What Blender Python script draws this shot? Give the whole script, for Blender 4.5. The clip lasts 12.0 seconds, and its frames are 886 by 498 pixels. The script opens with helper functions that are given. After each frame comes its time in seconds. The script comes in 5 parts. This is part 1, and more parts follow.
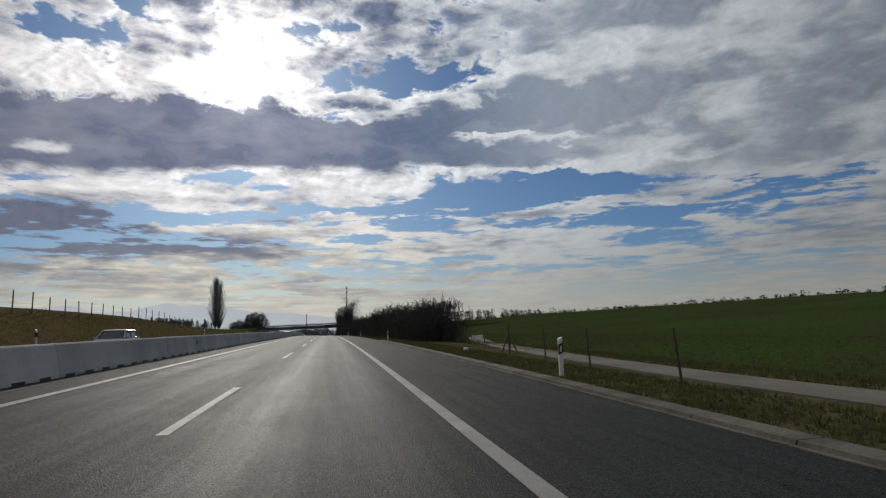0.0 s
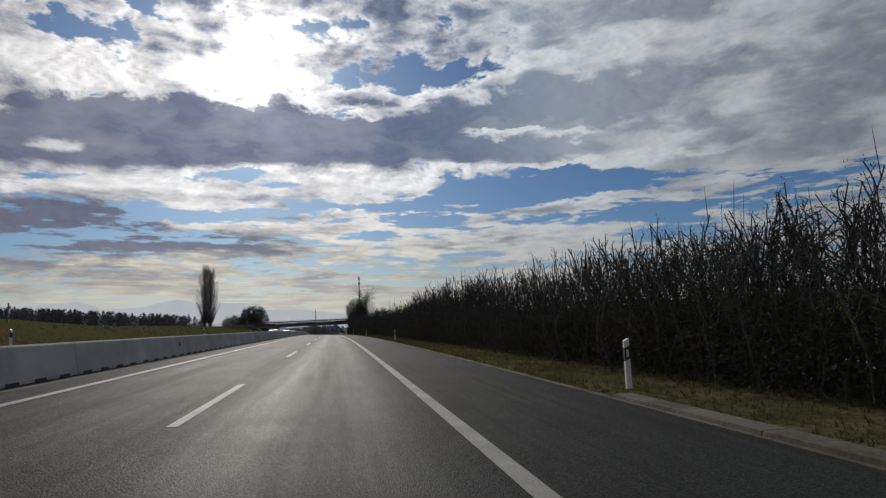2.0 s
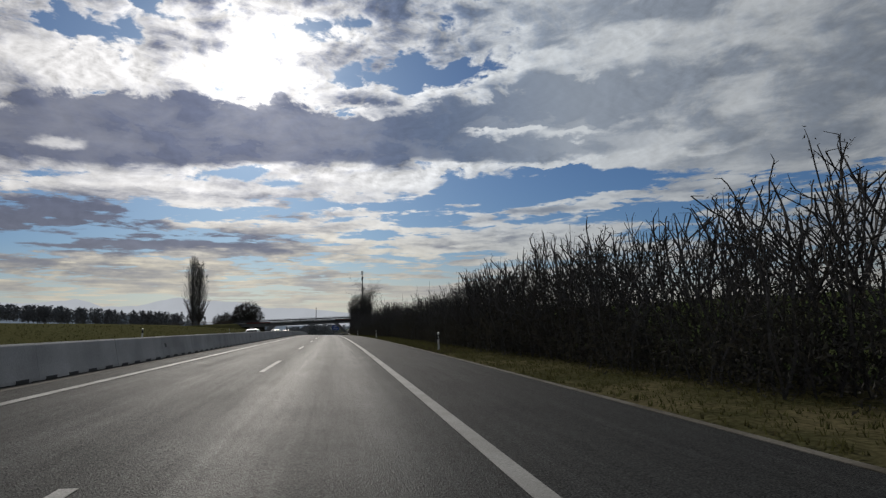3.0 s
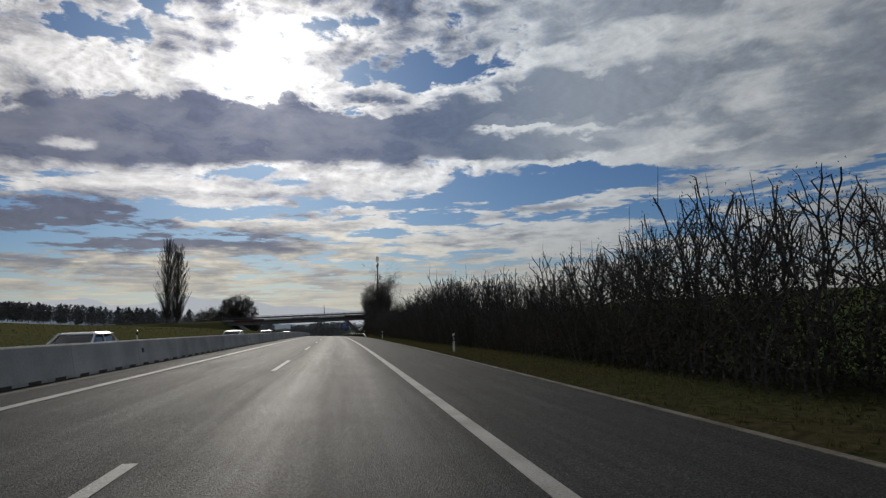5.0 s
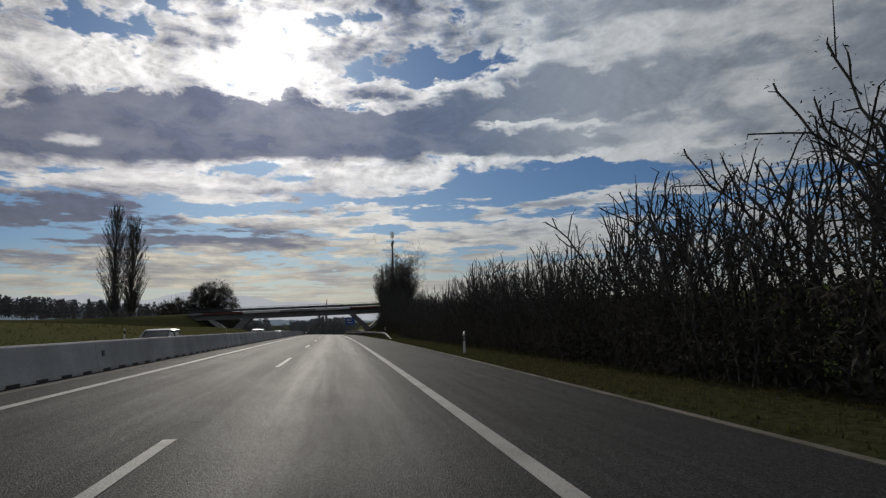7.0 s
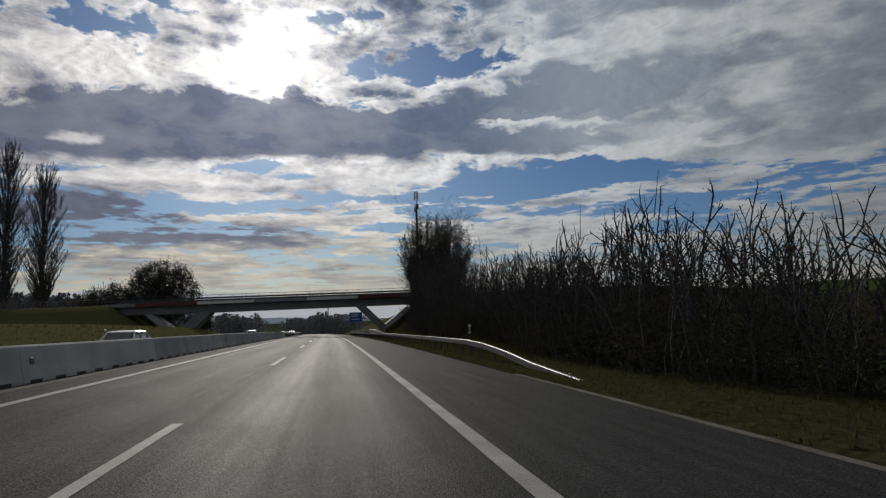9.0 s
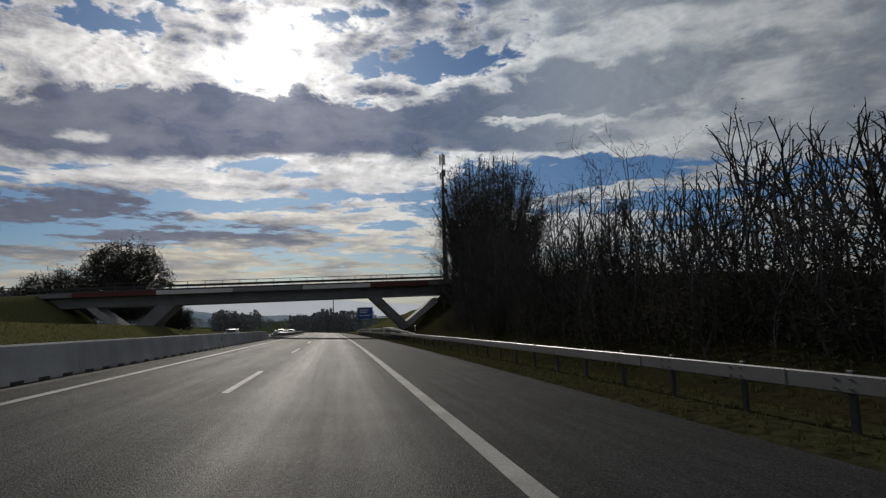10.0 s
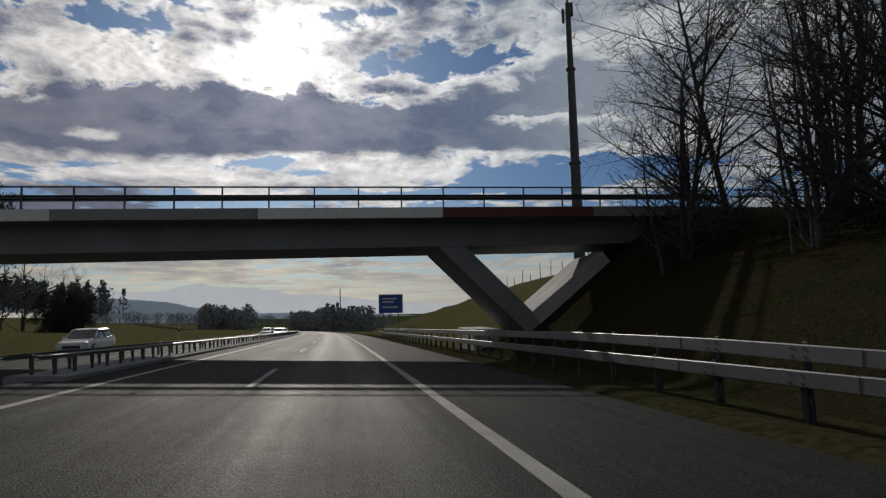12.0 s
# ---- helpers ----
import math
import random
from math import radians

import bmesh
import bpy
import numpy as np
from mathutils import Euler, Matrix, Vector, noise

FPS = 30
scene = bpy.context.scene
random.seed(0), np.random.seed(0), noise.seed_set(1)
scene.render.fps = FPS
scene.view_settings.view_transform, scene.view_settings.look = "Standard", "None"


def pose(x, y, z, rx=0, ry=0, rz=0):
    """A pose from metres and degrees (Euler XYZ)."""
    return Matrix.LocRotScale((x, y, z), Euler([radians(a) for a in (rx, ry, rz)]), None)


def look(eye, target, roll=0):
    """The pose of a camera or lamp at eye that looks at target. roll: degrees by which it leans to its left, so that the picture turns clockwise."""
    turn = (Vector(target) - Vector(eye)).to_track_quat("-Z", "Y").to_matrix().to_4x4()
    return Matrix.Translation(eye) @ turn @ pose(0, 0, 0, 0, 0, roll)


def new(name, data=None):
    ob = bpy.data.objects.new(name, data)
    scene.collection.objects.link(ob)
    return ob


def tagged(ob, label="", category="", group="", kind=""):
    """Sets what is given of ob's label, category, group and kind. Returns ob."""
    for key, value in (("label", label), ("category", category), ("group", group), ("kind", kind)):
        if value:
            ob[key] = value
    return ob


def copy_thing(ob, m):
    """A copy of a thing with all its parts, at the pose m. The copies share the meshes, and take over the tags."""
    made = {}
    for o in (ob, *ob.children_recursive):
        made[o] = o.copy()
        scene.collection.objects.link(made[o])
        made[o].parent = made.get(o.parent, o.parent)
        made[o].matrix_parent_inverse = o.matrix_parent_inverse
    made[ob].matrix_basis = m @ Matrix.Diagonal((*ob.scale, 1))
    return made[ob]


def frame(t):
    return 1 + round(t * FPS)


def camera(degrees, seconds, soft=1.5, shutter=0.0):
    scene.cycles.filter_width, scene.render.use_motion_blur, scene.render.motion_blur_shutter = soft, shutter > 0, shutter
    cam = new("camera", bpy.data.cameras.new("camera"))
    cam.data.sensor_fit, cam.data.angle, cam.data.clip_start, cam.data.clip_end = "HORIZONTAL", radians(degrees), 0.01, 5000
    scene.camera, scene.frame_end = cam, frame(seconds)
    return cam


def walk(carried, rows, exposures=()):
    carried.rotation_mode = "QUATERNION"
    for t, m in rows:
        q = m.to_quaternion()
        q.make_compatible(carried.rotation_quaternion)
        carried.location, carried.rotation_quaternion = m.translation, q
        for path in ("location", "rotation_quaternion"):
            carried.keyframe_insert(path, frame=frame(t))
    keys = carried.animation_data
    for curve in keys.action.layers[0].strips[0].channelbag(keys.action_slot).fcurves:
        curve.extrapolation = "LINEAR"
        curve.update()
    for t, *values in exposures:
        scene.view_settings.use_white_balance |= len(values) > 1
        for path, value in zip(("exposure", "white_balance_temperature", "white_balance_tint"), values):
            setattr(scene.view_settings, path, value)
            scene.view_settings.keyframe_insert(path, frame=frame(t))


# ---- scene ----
# The road runs along a gentle left-hand curve. A place is given by s, the metres along it, u, the metres to the right of
# the middle of the right lane, and z, the height above the carriageway, which falls to the right; the land falls with it.
CURVE, BEND, CREST, CROSSFALL, LIE = 1 / 5813.0, 1 / 1500.0, 1 / 12323.0, 0.0163, 0.055
S_END, S_CREST, S_SAG = 900.0, 340.0, 760.0


def road_z(s):
    if s <= 0:
        return 0.0
    if s <= S_CREST:
        return -0.5 * CREST * s * s
    top = -0.5 * CREST * S_CREST ** 2
    m = CREST * S_CREST
    if s <= S_SAG:
        return top - m * (s - S_CREST)
    return top - m * (S_SAG - S_CREST) - m * 200 * (1 - math.exp(-(s - S_SAG) / 200))


def turn_at(s):
    """How far the road has turned to the left; beyond the overpass it bends more."""
    return CURVE * min(max(s, 0.0), S_END) + BEND * min(max(s - 400.0, 0.0), 420.0)


WAY = [(0.0, 0.0)]
for k in range(int(S_END)):
    WAY.append((WAY[-1][0] - math.sin(turn_at(k + 0.5)), WAY[-1][1] + math.cos(turn_at(k + 0.5))))


def plan(s, u):
    """The point of the plan at s, u."""
    a = turn_at(s)
    if s <= 0:
        return u, s
    c = min(s, S_END)
    k = min(int(c), len(WAY) - 2)
    x = WAY[k][0] + (WAY[k + 1][0] - WAY[k][0]) * (c - k)
    y = WAY[k][1] + (WAY[k + 1][1] - WAY[k][1]) * (c - k)
    if s > S_END:
        x, y = x - math.sin(a) * (s - S_END), y + math.cos(a) * (s - S_END)
    return x + u * math.cos(a), y + u * math.sin(a)


def at(s, u, z=0.0):
    x, y = plan(s, u)
    return Vector((x, y, road_z(s) + CROSSFALL * min(max(u, -60), 60) - LIE * min(max(u, -480), 250) + z))


def spot(s, u, z=0.0, turn=0.0, scale=1.0):
    """A pose at s, u, z whose y axis runs along the road, turned by some degrees."""
    return Matrix.Translation(at(s, u, z)) @ pose(0, 0, 0, 0, 0, math.degrees(turn_at(s)) + turn) @ Matrix.Scale(scale, 4)


def along(s, u, z=0.0, length=5.0):
    """A pose at s, u, z whose y axis runs to the same u a length further on, up or down with the road."""
    a, b = at(s, u, z), at(s + length, u, z)
    y = (b - a).normalized()
    x = y.cross(Vector((0, 0, 1))).normalized()
    w = x.cross(y)
    return Matrix(((x.x, y.x, w.x, a.x), (x.y, y.y, w.y, a.y), (x.z, y.z, w.z, a.z), (0, 0, 0, 1)))


# ---- camera ----
cam = camera(75.09, 12.0, soft=1.3, shutter=0.0)
EYE = 1.323
# seconds, s, u, yaw, pitch, roll
ROWS = [
    (0.0, 0.00, 0.150, -10.853, 7.302, -1.907),
    (0.5, 13.37, 0.195, -10.682, 7.263, -1.855),
    (1.0, 26.73, 0.234, -10.467, 7.206, -1.843),
    (1.5, 40.10, 0.247, -10.134, 7.074, -1.935),
    (2.0, 53.46, 0.244, -9.868, 6.986, -1.945),
    (2.5, 66.83, 0.234, -9.769, 6.956, -1.934),
    (3.0, 80.11, 0.220, -9.733, 6.924, -1.685),
    (5.0, 133.21, 0.095, -8.898, 6.755, -1.820),
    (5.5, 146.49, 0.051, -8.754, 6.610, -1.782),
    (6.0, 159.68, 0.007, -8.550, 6.556, -1.657),
    (6.5, 172.88, 0.005, -8.555, 6.488, -1.628),
    (7.0, 186.07, 0.020, -8.569, 6.380, -1.775),
    (9.0, 238.85, 0.192, -8.382, 6.204, -1.716),
    (9.5, 252.04, 0.252, -8.079, 6.192, -1.719),
    (10.0, 265.62, 0.266, -7.852, 6.002, -1.698),
    (10.5, 278.40, 0.217, -7.599, 5.907, -1.712),
    (11.0, 291.58, 0.153, -7.274, 6.046, -1.492),
    (11.5, 305.06, 0.066, -7.244, 5.947, -1.578),
    (12.0, 318.54, -0.011, -7.172, 5.885, -1.355),
]
walk(cam, [(t, Matrix.Translation(at(s, u + 0.04, EYE)) @ pose(0, 0, 0, 90 + pitch, 0, yaw) @ pose(0, 0, 0, 0, 0, roll))
           for t, s, u, yaw, pitch, roll in ROWS],
     [(0, -0.02, 6580, 10), (3, -0.05, 6580, 10), (6, -0.12, 6630, 10), (9, -0.2, 6680, 10), (11, -0.22, 6720, 10), (12, -0.2, 6740, 10)])

# ---- sky, sun ----
SUN_AZ, SUN_EL = -8.8, 23.7


def build_sky():
    world = bpy.data.worlds.new("sky")
    scene.world = world
    world.use_nodes = True
    nt = world.node_tree
    nt.nodes.clear()

    def put(kind, **props):
        n = nt.nodes.new(kind)
        for key, value in props.items():
            setattr(n, key, value)
        return n

    def feed(socket, x):
        if isinstance(x, (int, float)):
            socket.default_value = x
        elif isinstance(x, tuple):
            socket.default_value = x
        else:
            nt.links.new(x, socket)

    def calc(op, a, b=0.0, c=0.0, clamp=False):
        n = put("ShaderNodeMath", operation=op, use_clamp=clamp)
        for i, x in enumerate((a, b, c)):
            feed(n.inputs[i], x)
        return n.outputs[0]

    def ramp(x, lo, hi, a=0.0, b=1.0):
        n = put("ShaderNodeMapRange", interpolation_type="SMOOTHSTEP")
        for i, v in enumerate((x, lo, hi, a, b)):
            feed(n.inputs[i], v)
        return n.outputs[0]

    def mix(f, a, b):
        n = put("ShaderNodeMix", data_type="RGBA")
        feed(n.inputs[0], f), feed(n.inputs[6], a), feed(n.inputs[7], b)
        return n.outputs[2]

    def join(x, y, z):
        n = put("ShaderNodeCombineXYZ")
        feed(n.inputs[0], x), feed(n.inputs[1], y), feed(n.inputs[2], z)
        return n.outputs[0]

    def cloud_noise(v, scale, detail, rough, distort=0.0):
        n = put("ShaderNodeTexNoise", noise_dimensions="3D")
        feed(n.inputs["Vector"], v)
        n.inputs["Scale"].default_value, n.inputs["Detail"].default_value = scale, detail
        n.inputs["Roughness"].default_value, n.inputs["Distortion"].default_value = rough, distort
        return n.outputs[0]

    coord = put("ShaderNodeTexCoord").outputs["Generated"]
    sep = put("ShaderNodeSeparateXYZ")
    feed(sep.inputs[0], coord)
    X, Y, Z = sep.outputs
    el = calc("MULTIPLY", calc("ARCSINE", Z), 180 / math.pi)
    az = calc("MULTIPLY", calc("ARCTAN2", X, Y), 180 / math.pi)
    # a flat layer of cloud seen from below
    flat = calc("DIVIDE", 1.0, calc("ADD", calc("MAXIMUM", Z, 0.0), 0.07))
    px, py = calc("MULTIPLY", X, flat), calc("MULTIPLY", Y, flat)
    fine = cloud_noise(join(px, py, 3.1), 3.4, 11, 0.64, 0.2)
    sheets = ramp(el, 11.0, 15.5, 1.0, 0.0)
    # heaped cloud, and the same a little nearer to the sun, for its lit rims
    tx, ty = calc("SUBTRACT", SUN_AZ, az), calc("SUBTRACT", SUN_EL, el)
    far = calc("ADD", calc("SQRT", calc("ADD", calc("MULTIPLY", tx, tx), calc("MULTIPLY", ty, ty))), 1.5)

    def heap(shift, detail):
        hx = calc("MULTIPLY_ADD", calc("DIVIDE", tx, far), shift, az)
        hy = calc("MULTIPLY_ADD", calc("DIVIDE", ty, far), shift, el)
        return cloud_noise(join(calc("MULTIPLY", hx, 0.24), calc("MULTIPLY", hy, 0.42), 5.2), 1.0, detail, 0.60, 0.25)

    puffs = heap(0.0, 10)
    relief = calc("MULTIPLY", calc("SUBTRACT", heap(0.0, 8), heap(0.55, 8)), calc("MULTIPLY", ramp(az, 5.0, 25.0, 1.0, 0.45), calc("MULTIPLY_ADD", sheets, -0.7, 1.0)))
    # long thin sheets low down, closer together towards the horizon
    rows = calc("MULTIPLY", calc("LOGARITHM", calc("ADD", calc("MAXIMUM", el, 0.0), 2.0), math.e), 5.5)
    wisps = cloud_noise(join(calc("MULTIPLY", az, 0.085), calc("MULTIPLY_ADD", az, 0.012, rows), 7.7), 1.35, 10, 0.56, 0.35)
    threads = cloud_noise(join(calc("MULTIPLY", az, 0.22), calc("MULTIPLY", rows, 2.2), 2.4), 1.5, 8, 0.6, 0.3)
    # the day's large clouds and gaps lie a little ragged, and on the right they climb
    ragged = cloud_noise(join(calc("MULTIPLY", az, 0.22), calc("MULTIPLY", el, 0.45), 1.3), 1.0, 6, 0.58)
    ragged_b = cloud_noise(join(calc("MULTIPLY", az, 0.22), calc("MULTIPLY", el, 0.45), 9.1), 1.0, 6, 0.58)
    wa = calc("MULTIPLY_ADD", calc("SUBTRACT", ragged, 0.5), 9.0, az)
    climb = calc("MULTIPLY", calc("MULTIPLY", calc("MAXIMUM", calc("SUBTRACT", az, 8.0), 0.0), -0.045), ramp(el, 15.0, 20.0))
    we = calc("MULTIPLY_ADD", calc("SUBTRACT", ragged_b, 0.5), calc("MULTIPLY_ADD", sheets, -2.6, 4.2), calc("ADD", el, climb))
    here = join(wa, we, 0.0)

    def bodies(rows_of, start=0.0):
        """Sum of soft bodies: azimuth, elevation, half widths, weight."""
        total = start
        for a0, e0, w0, h0, amp in rows_of:
            n = put("ShaderNodeVectorMath", operation="MULTIPLY_ADD")
            feed(n.inputs[0], here)
            n.inputs[1].default_value, n.inputs[2].default_value = (1 / w0, 1 / h0, 0), (-a0 / w0, -e0 / h0, 0)
            d = put("ShaderNodeVectorMath", operation="DOT_PRODUCT")
            feed(d.inputs[0], n.outputs[0]), feed(d.inputs[1], n.outputs[0])
            q = d.outputs["Value"]
            total = calc("MULTIPLY_ADD", calc("POWER", 0.42, q), amp * 0.62, total)
        return total

    bias = bodies(CLOUD_BODIES, bodies(CLOUD_GAPS))
    shade = bodies(CLOUD_LIT, bodies(CLOUD_DARK))
    soften = ramp(az, 8.0, 30.0, 1.0, 0.6)
    lumps = calc("MULTIPLY", calc("ADD", calc("MULTIPLY", calc("SUBTRACT", puffs, 0.5), 1.7), calc("MULTIPLY", calc("SUBTRACT", fine, 0.5), 0.6)), soften)
    streaks = calc("ADD", calc("MULTIPLY", calc("SUBTRACT", wisps, 0.5), 2.6), calc("MULTIPLY", calc("SUBTRACT", threads, 0.5), 1.7))
    streaks = calc("MULTIPLY", streaks, calc("MAXIMUM", ramp(az, 8.0, 24.0, 1.0, 0.5), ramp(el, 6.0, 10.0)))
    body = calc("ADD", calc("MULTIPLY", lumps, calc("SUBTRACT", 1.0, sheets)), calc("MULTIPLY", streaks, sheets))
    # one long dark bank with a level base
    base = ramp(az, -29.0, -1.0, 13.9, 15.4)
    crest = calc("ADD", ramp(az, -27.5, -22.0, 17.9, 20.4), calc("ADD", ramp(az, -17.0, -1.0, 0.0, 0.5), ramp(az, 9.0, 25.0, 0.0, 1.9)))
    under = ramp(calc("MULTIPLY_ADD", calc("SUBTRACT", wisps, 0.5), 2.2, calc("SUBTRACT", el, base)), -0.3, 0.3)
    over = ramp(calc("MULTIPLY_ADD", calc("SUBTRACT", puffs, 0.5), 7.0, calc("SUBTRACT", crest, el)), -0.35, 0.55)
    bank = calc("MULTIPLY", calc("MULTIPLY", under, over), ramp(az, 20.0, 37.0, 1.0, 0.0))
    thick = calc("ADD", calc("ADD", body, bias), calc("MULTIPLY_ADD", sheets, -0.10, 0.20))
    thick = calc("ADD", calc("MULTIPLY_ADD", bank, 0.35, thick), calc("MULTIPLY", ramp(az, 20.0, 34.0, 0.0, 0.16), calc("SUBTRACT", 1.0, sheets)))
    inner = cloud_noise(join(calc("MULTIPLY", az, 0.10), calc("MULTIPLY", el, 0.30), 11.3), 1.0, 7, 0.6, 0.4)
    cover = ramp(thick, -0.08, calc("MULTIPLY_ADD", sheets, 0.06, 0.12))
    grain = calc("ADD", calc("MULTIPLY", calc("SUBTRACT", inner, 0.5), 1.3), calc("MULTIPLY", calc("SUBTRACT", puffs, 0.5), calc("MULTIPLY_ADD", sheets, -0.8, 0.9)))
    grain = calc("MULTIPLY_ADD", calc("MULTIPLY", calc("SUBTRACT", threads, 0.5), sheets), -1.5, grain)
    grain = calc("MULTIPLY_ADD", calc("MULTIPLY", calc("SUBTRACT", wisps, 0.5), sheets), -0.7, grain)
    core = ramp(calc("ADD", calc("MULTIPLY_ADD", calc("MINIMUM", thick, 0.6), 0.55, grain), shade), -0.15, 0.42)
    core = calc("MAXIMUM", core, calc("MULTIPLY", calc("MULTIPLY", bank, ramp(shade, -0.34, -0.10)), ramp(calc("ADD", puffs, inner), 0.75, 1.2, 0.86, 1.0)))
    core = calc("MULTIPLY", core, ramp(az, 8.0, 26.0, 1.0, 0.64))
    # nearness to the sun
    a, e = radians(SUN_AZ), radians(SUN_EL)
    dot = put("ShaderNodeVectorMath", operation="DOT_PRODUCT")
    feed(dot.inputs[0], coord)
    dot.inputs[1].default_value = (math.sin(a) * math.cos(e), math.cos(a) * math.cos(e), math.sin(e))
    ang = calc("MULTIPLY", calc("ARCCOSINE", calc("MINIMUM", dot.outputs["Value"], 1.0)), 180 / math.pi)
    halo = calc("EXPONENT", calc("MULTIPLY", ang, -1 / 44.0))
    rough_ang = calc("MAXIMUM", calc("MULTIPLY_ADD", calc("SUBTRACT", puffs, 0.5), -7.0, ang), 0.0)
    glow = calc("EXPONENT", calc("MULTIPLY", calc("POWER", calc("DIVIDE", rough_ang, 2.0), 2.0), -1.0))
    aureole = calc("EXPONENT", calc("MULTIPLY", calc("POWER", calc("DIVIDE", rough_ang, 5.0), 2.0), -1.0))
    clear = put("ShaderNodeTexSky", sky_type="NISHITA", sun_disc=False)
    clear.sun_elevation, clear.sun_rotation = radians(SUN_EL), radians(SUN_AZ)
    clear.air_density, clear.dust_density, clear.ozone_density = 1.0, 0.6, 2.0
    blue = put("ShaderNodeMix", data_type="RGBA", blend_type="MULTIPLY")
    blue.inputs[0].default_value = 1.0
    feed(blue.inputs[6], clear.outputs[0])
    blue.inputs[7].default_value = (SKY_GAIN * 0.40, SKY_GAIN * 0.59, SKY_GAIN * 0.86, 1)
    # cloud: thin edges let the sun through, thick ones are grey
    low = ramp(el, 2.0, 13.0)
    side = ramp(az, -8.0, 24.0)
    bright = mix(low, mix(side, (0.93, 0.85, 0.65, 1), (0.62, 0.65, 0.66, 1)), mix(side, (0.925, 0.92, 0.93, 1), (0.86, 0.92, 0.98, 1)))
    dark = mix(low, (0.26, 0.28, 0.34, 1), mix(side, (0.160, 0.184, 0.270, 1), (0.136, 0.204, 0.328, 1)))
    grey = mix(core, bright, dark)
    lit = put("ShaderNodeVectorMath", operation="SCALE")
    feed(lit.inputs[0], grey)
    feed(lit.inputs["Scale"], calc("MULTIPLY", calc("ADD", calc("ADD", 0.05, ramp(ang, 75.0, 135.0, 0.0, 0.42)), calc("MULTIPLY", halo, 1.2)), calc("MULTIPLY_ADD", calc("MULTIPLY", relief, calc("MULTIPLY_ADD", bank, -0.7, 1.0)), 3.0, 1.0)))
    tint = mix(cover, blue.outputs[2], lit.outputs[0])
    haze = ramp(el, -1.0, 7.5, 0.85, 0.0)
    near_sun = calc("EXPONENT", calc("MULTIPLY", ang, -1 / 20.0))
    veil = put("ShaderNodeVectorMath", operation="SCALE")
    veil.inputs[0].default_value = (1.0, 0.98, 0.90)
    feed(veil.inputs["Scale"], calc("MULTIPLY_ADD", near_sun, 0.98, 0.26))
    tint = mix(haze, tint, veil.outputs[0])
    shine = put("ShaderNodeVectorMath", operation="SCALE")
    shine.inputs[0].default_value = (1.0, 0.97, 0.9)
    feed(shine.inputs["Scale"], calc("ADD", calc("MULTIPLY", glow, calc("MULTIPLY_ADD", core, -2.9, 3.6)), calc("MULTIPLY", aureole, calc("MULTIPLY_ADD", core, -0.7, 0.70))))
    total = put("ShaderNodeVectorMath", operation="ADD")
    feed(total.inputs[0], tint), feed(total.inputs[1], shine.outputs[0])
    back = put("ShaderNodeBackground")
    feed(back.inputs[0], total.outputs[0])
    back.inputs[1].default_value = 1.0
    out = put("ShaderNodeOutputWorld")
    nt.links.new(back.outputs[0], out.inputs[0])


SKY_GAIN = 0.055
# azimuth, elevation, half widths, weight
CLOUD_GAPS = [(-24.4, 24.7, 3.2, 1.3, -1), (-18.5, 27.7, 1.4, 0.5, -0.5), (0.1, 27.9, 3.4, 0.8, -0.55), (5.5, 23.7, 7.3, 1, -1), (11.4, 23.6, 2.4, 0.9, -0.6), (-26, 12.5, 3.4, 0.6, -0.6), (-9.7, 14.1, 3, 0.5, -0.7),
              (-5.3, 13.2, 2.7, 0.6, -0.5), (-11.2, 10.5, 3.5, 0.5, -0.6), (21, 12.5, 13, 1.6, -1.1), (28.9, 9.5, 8.7, 1.1, -0.8), (4.7, 9.9, 5.1, 0.6, -0.6), (0.1, 11.2, 7.2, 0.4, -0.55), (2.9, 8.3, 2.8, 0.5, -0.5),
              (-20.7, 22.9, 0.9, 0.6, -0.4), (31.8, 7.6, 4.4, 0.7, -0.6)]
CLOUD_BODIES = [(1.9, 13.6, 6.7, 1.3, 0.7), (22.4, 10.3, 6.3, 0.4, 1.4), (11.7, 11.1, 2, 0.2, 0.8), (12.6, 9.7, 2.8, 0.3, 0.7), (20.9, 12.3, 2.5, 0.2, 0.6), (-14.5, 12.1, 8, 0.6, 0.6), (22.3, 14.6, 13.5, 0.22, 0.9),
                (13.6, 7.4, 12.2, 1.1, 0.6), (-6.9, 9.2, 10.3, 0.5, 0.5), (-6.8, 10.3, 10.3, 0.3, 0.4), (23, 23.2, 12.8, 0.8, 0.3), (-22.4, 22.4, 5.8, 1.8, 0.3), (30.3, 8.2, 4, 0.3, 0.5), (-0.2, 21.6, 5.1, 0.7, 0.3),
                (-21.8, 4.8, 8.2, 0.6, 0.3), (25.4, 11.2, 6.9, 0.2, 0.6), (34.7, 13.8, 5, 1.8, 0.4), (41.6, 11.9, 4, 1.5, 0.3)]
CLOUD_DARK = [(24.5, 20.2, 10.4, 1.5, 0.74), (25.6, 17.8, 4.3, 0.8, 0.47), (33.1, 16.6, 4, 0.7, 0.41), (38.2, 20.2, 3.3, 0.7, 0.47), (46.6, 18.1, 3.9, 1.1, 0.27), (45.2, 14.1, 4.3, 1.1, 0.34), (20.5, 15.3, 7.3, 0.8, 0.61),
              (29.3, 26.1, 11.8, 1.1, 0.47), (12.9, 28.9, 5.4, 1.2, 0.41), (-17.8, 24.3, 2.1, 0.9, 0.54), (5.7, 29.5, 3.6, 1.2, 0.41), (-23.1, 9.6, 6.8, 1.25, 1.05), (-23.8, 7.6, 7.5, 1, 1.05), (-12, 8, 4.4, 0.6, 0.68),
              (-26.6, 8.9, 9, 1.8, 0.45)]
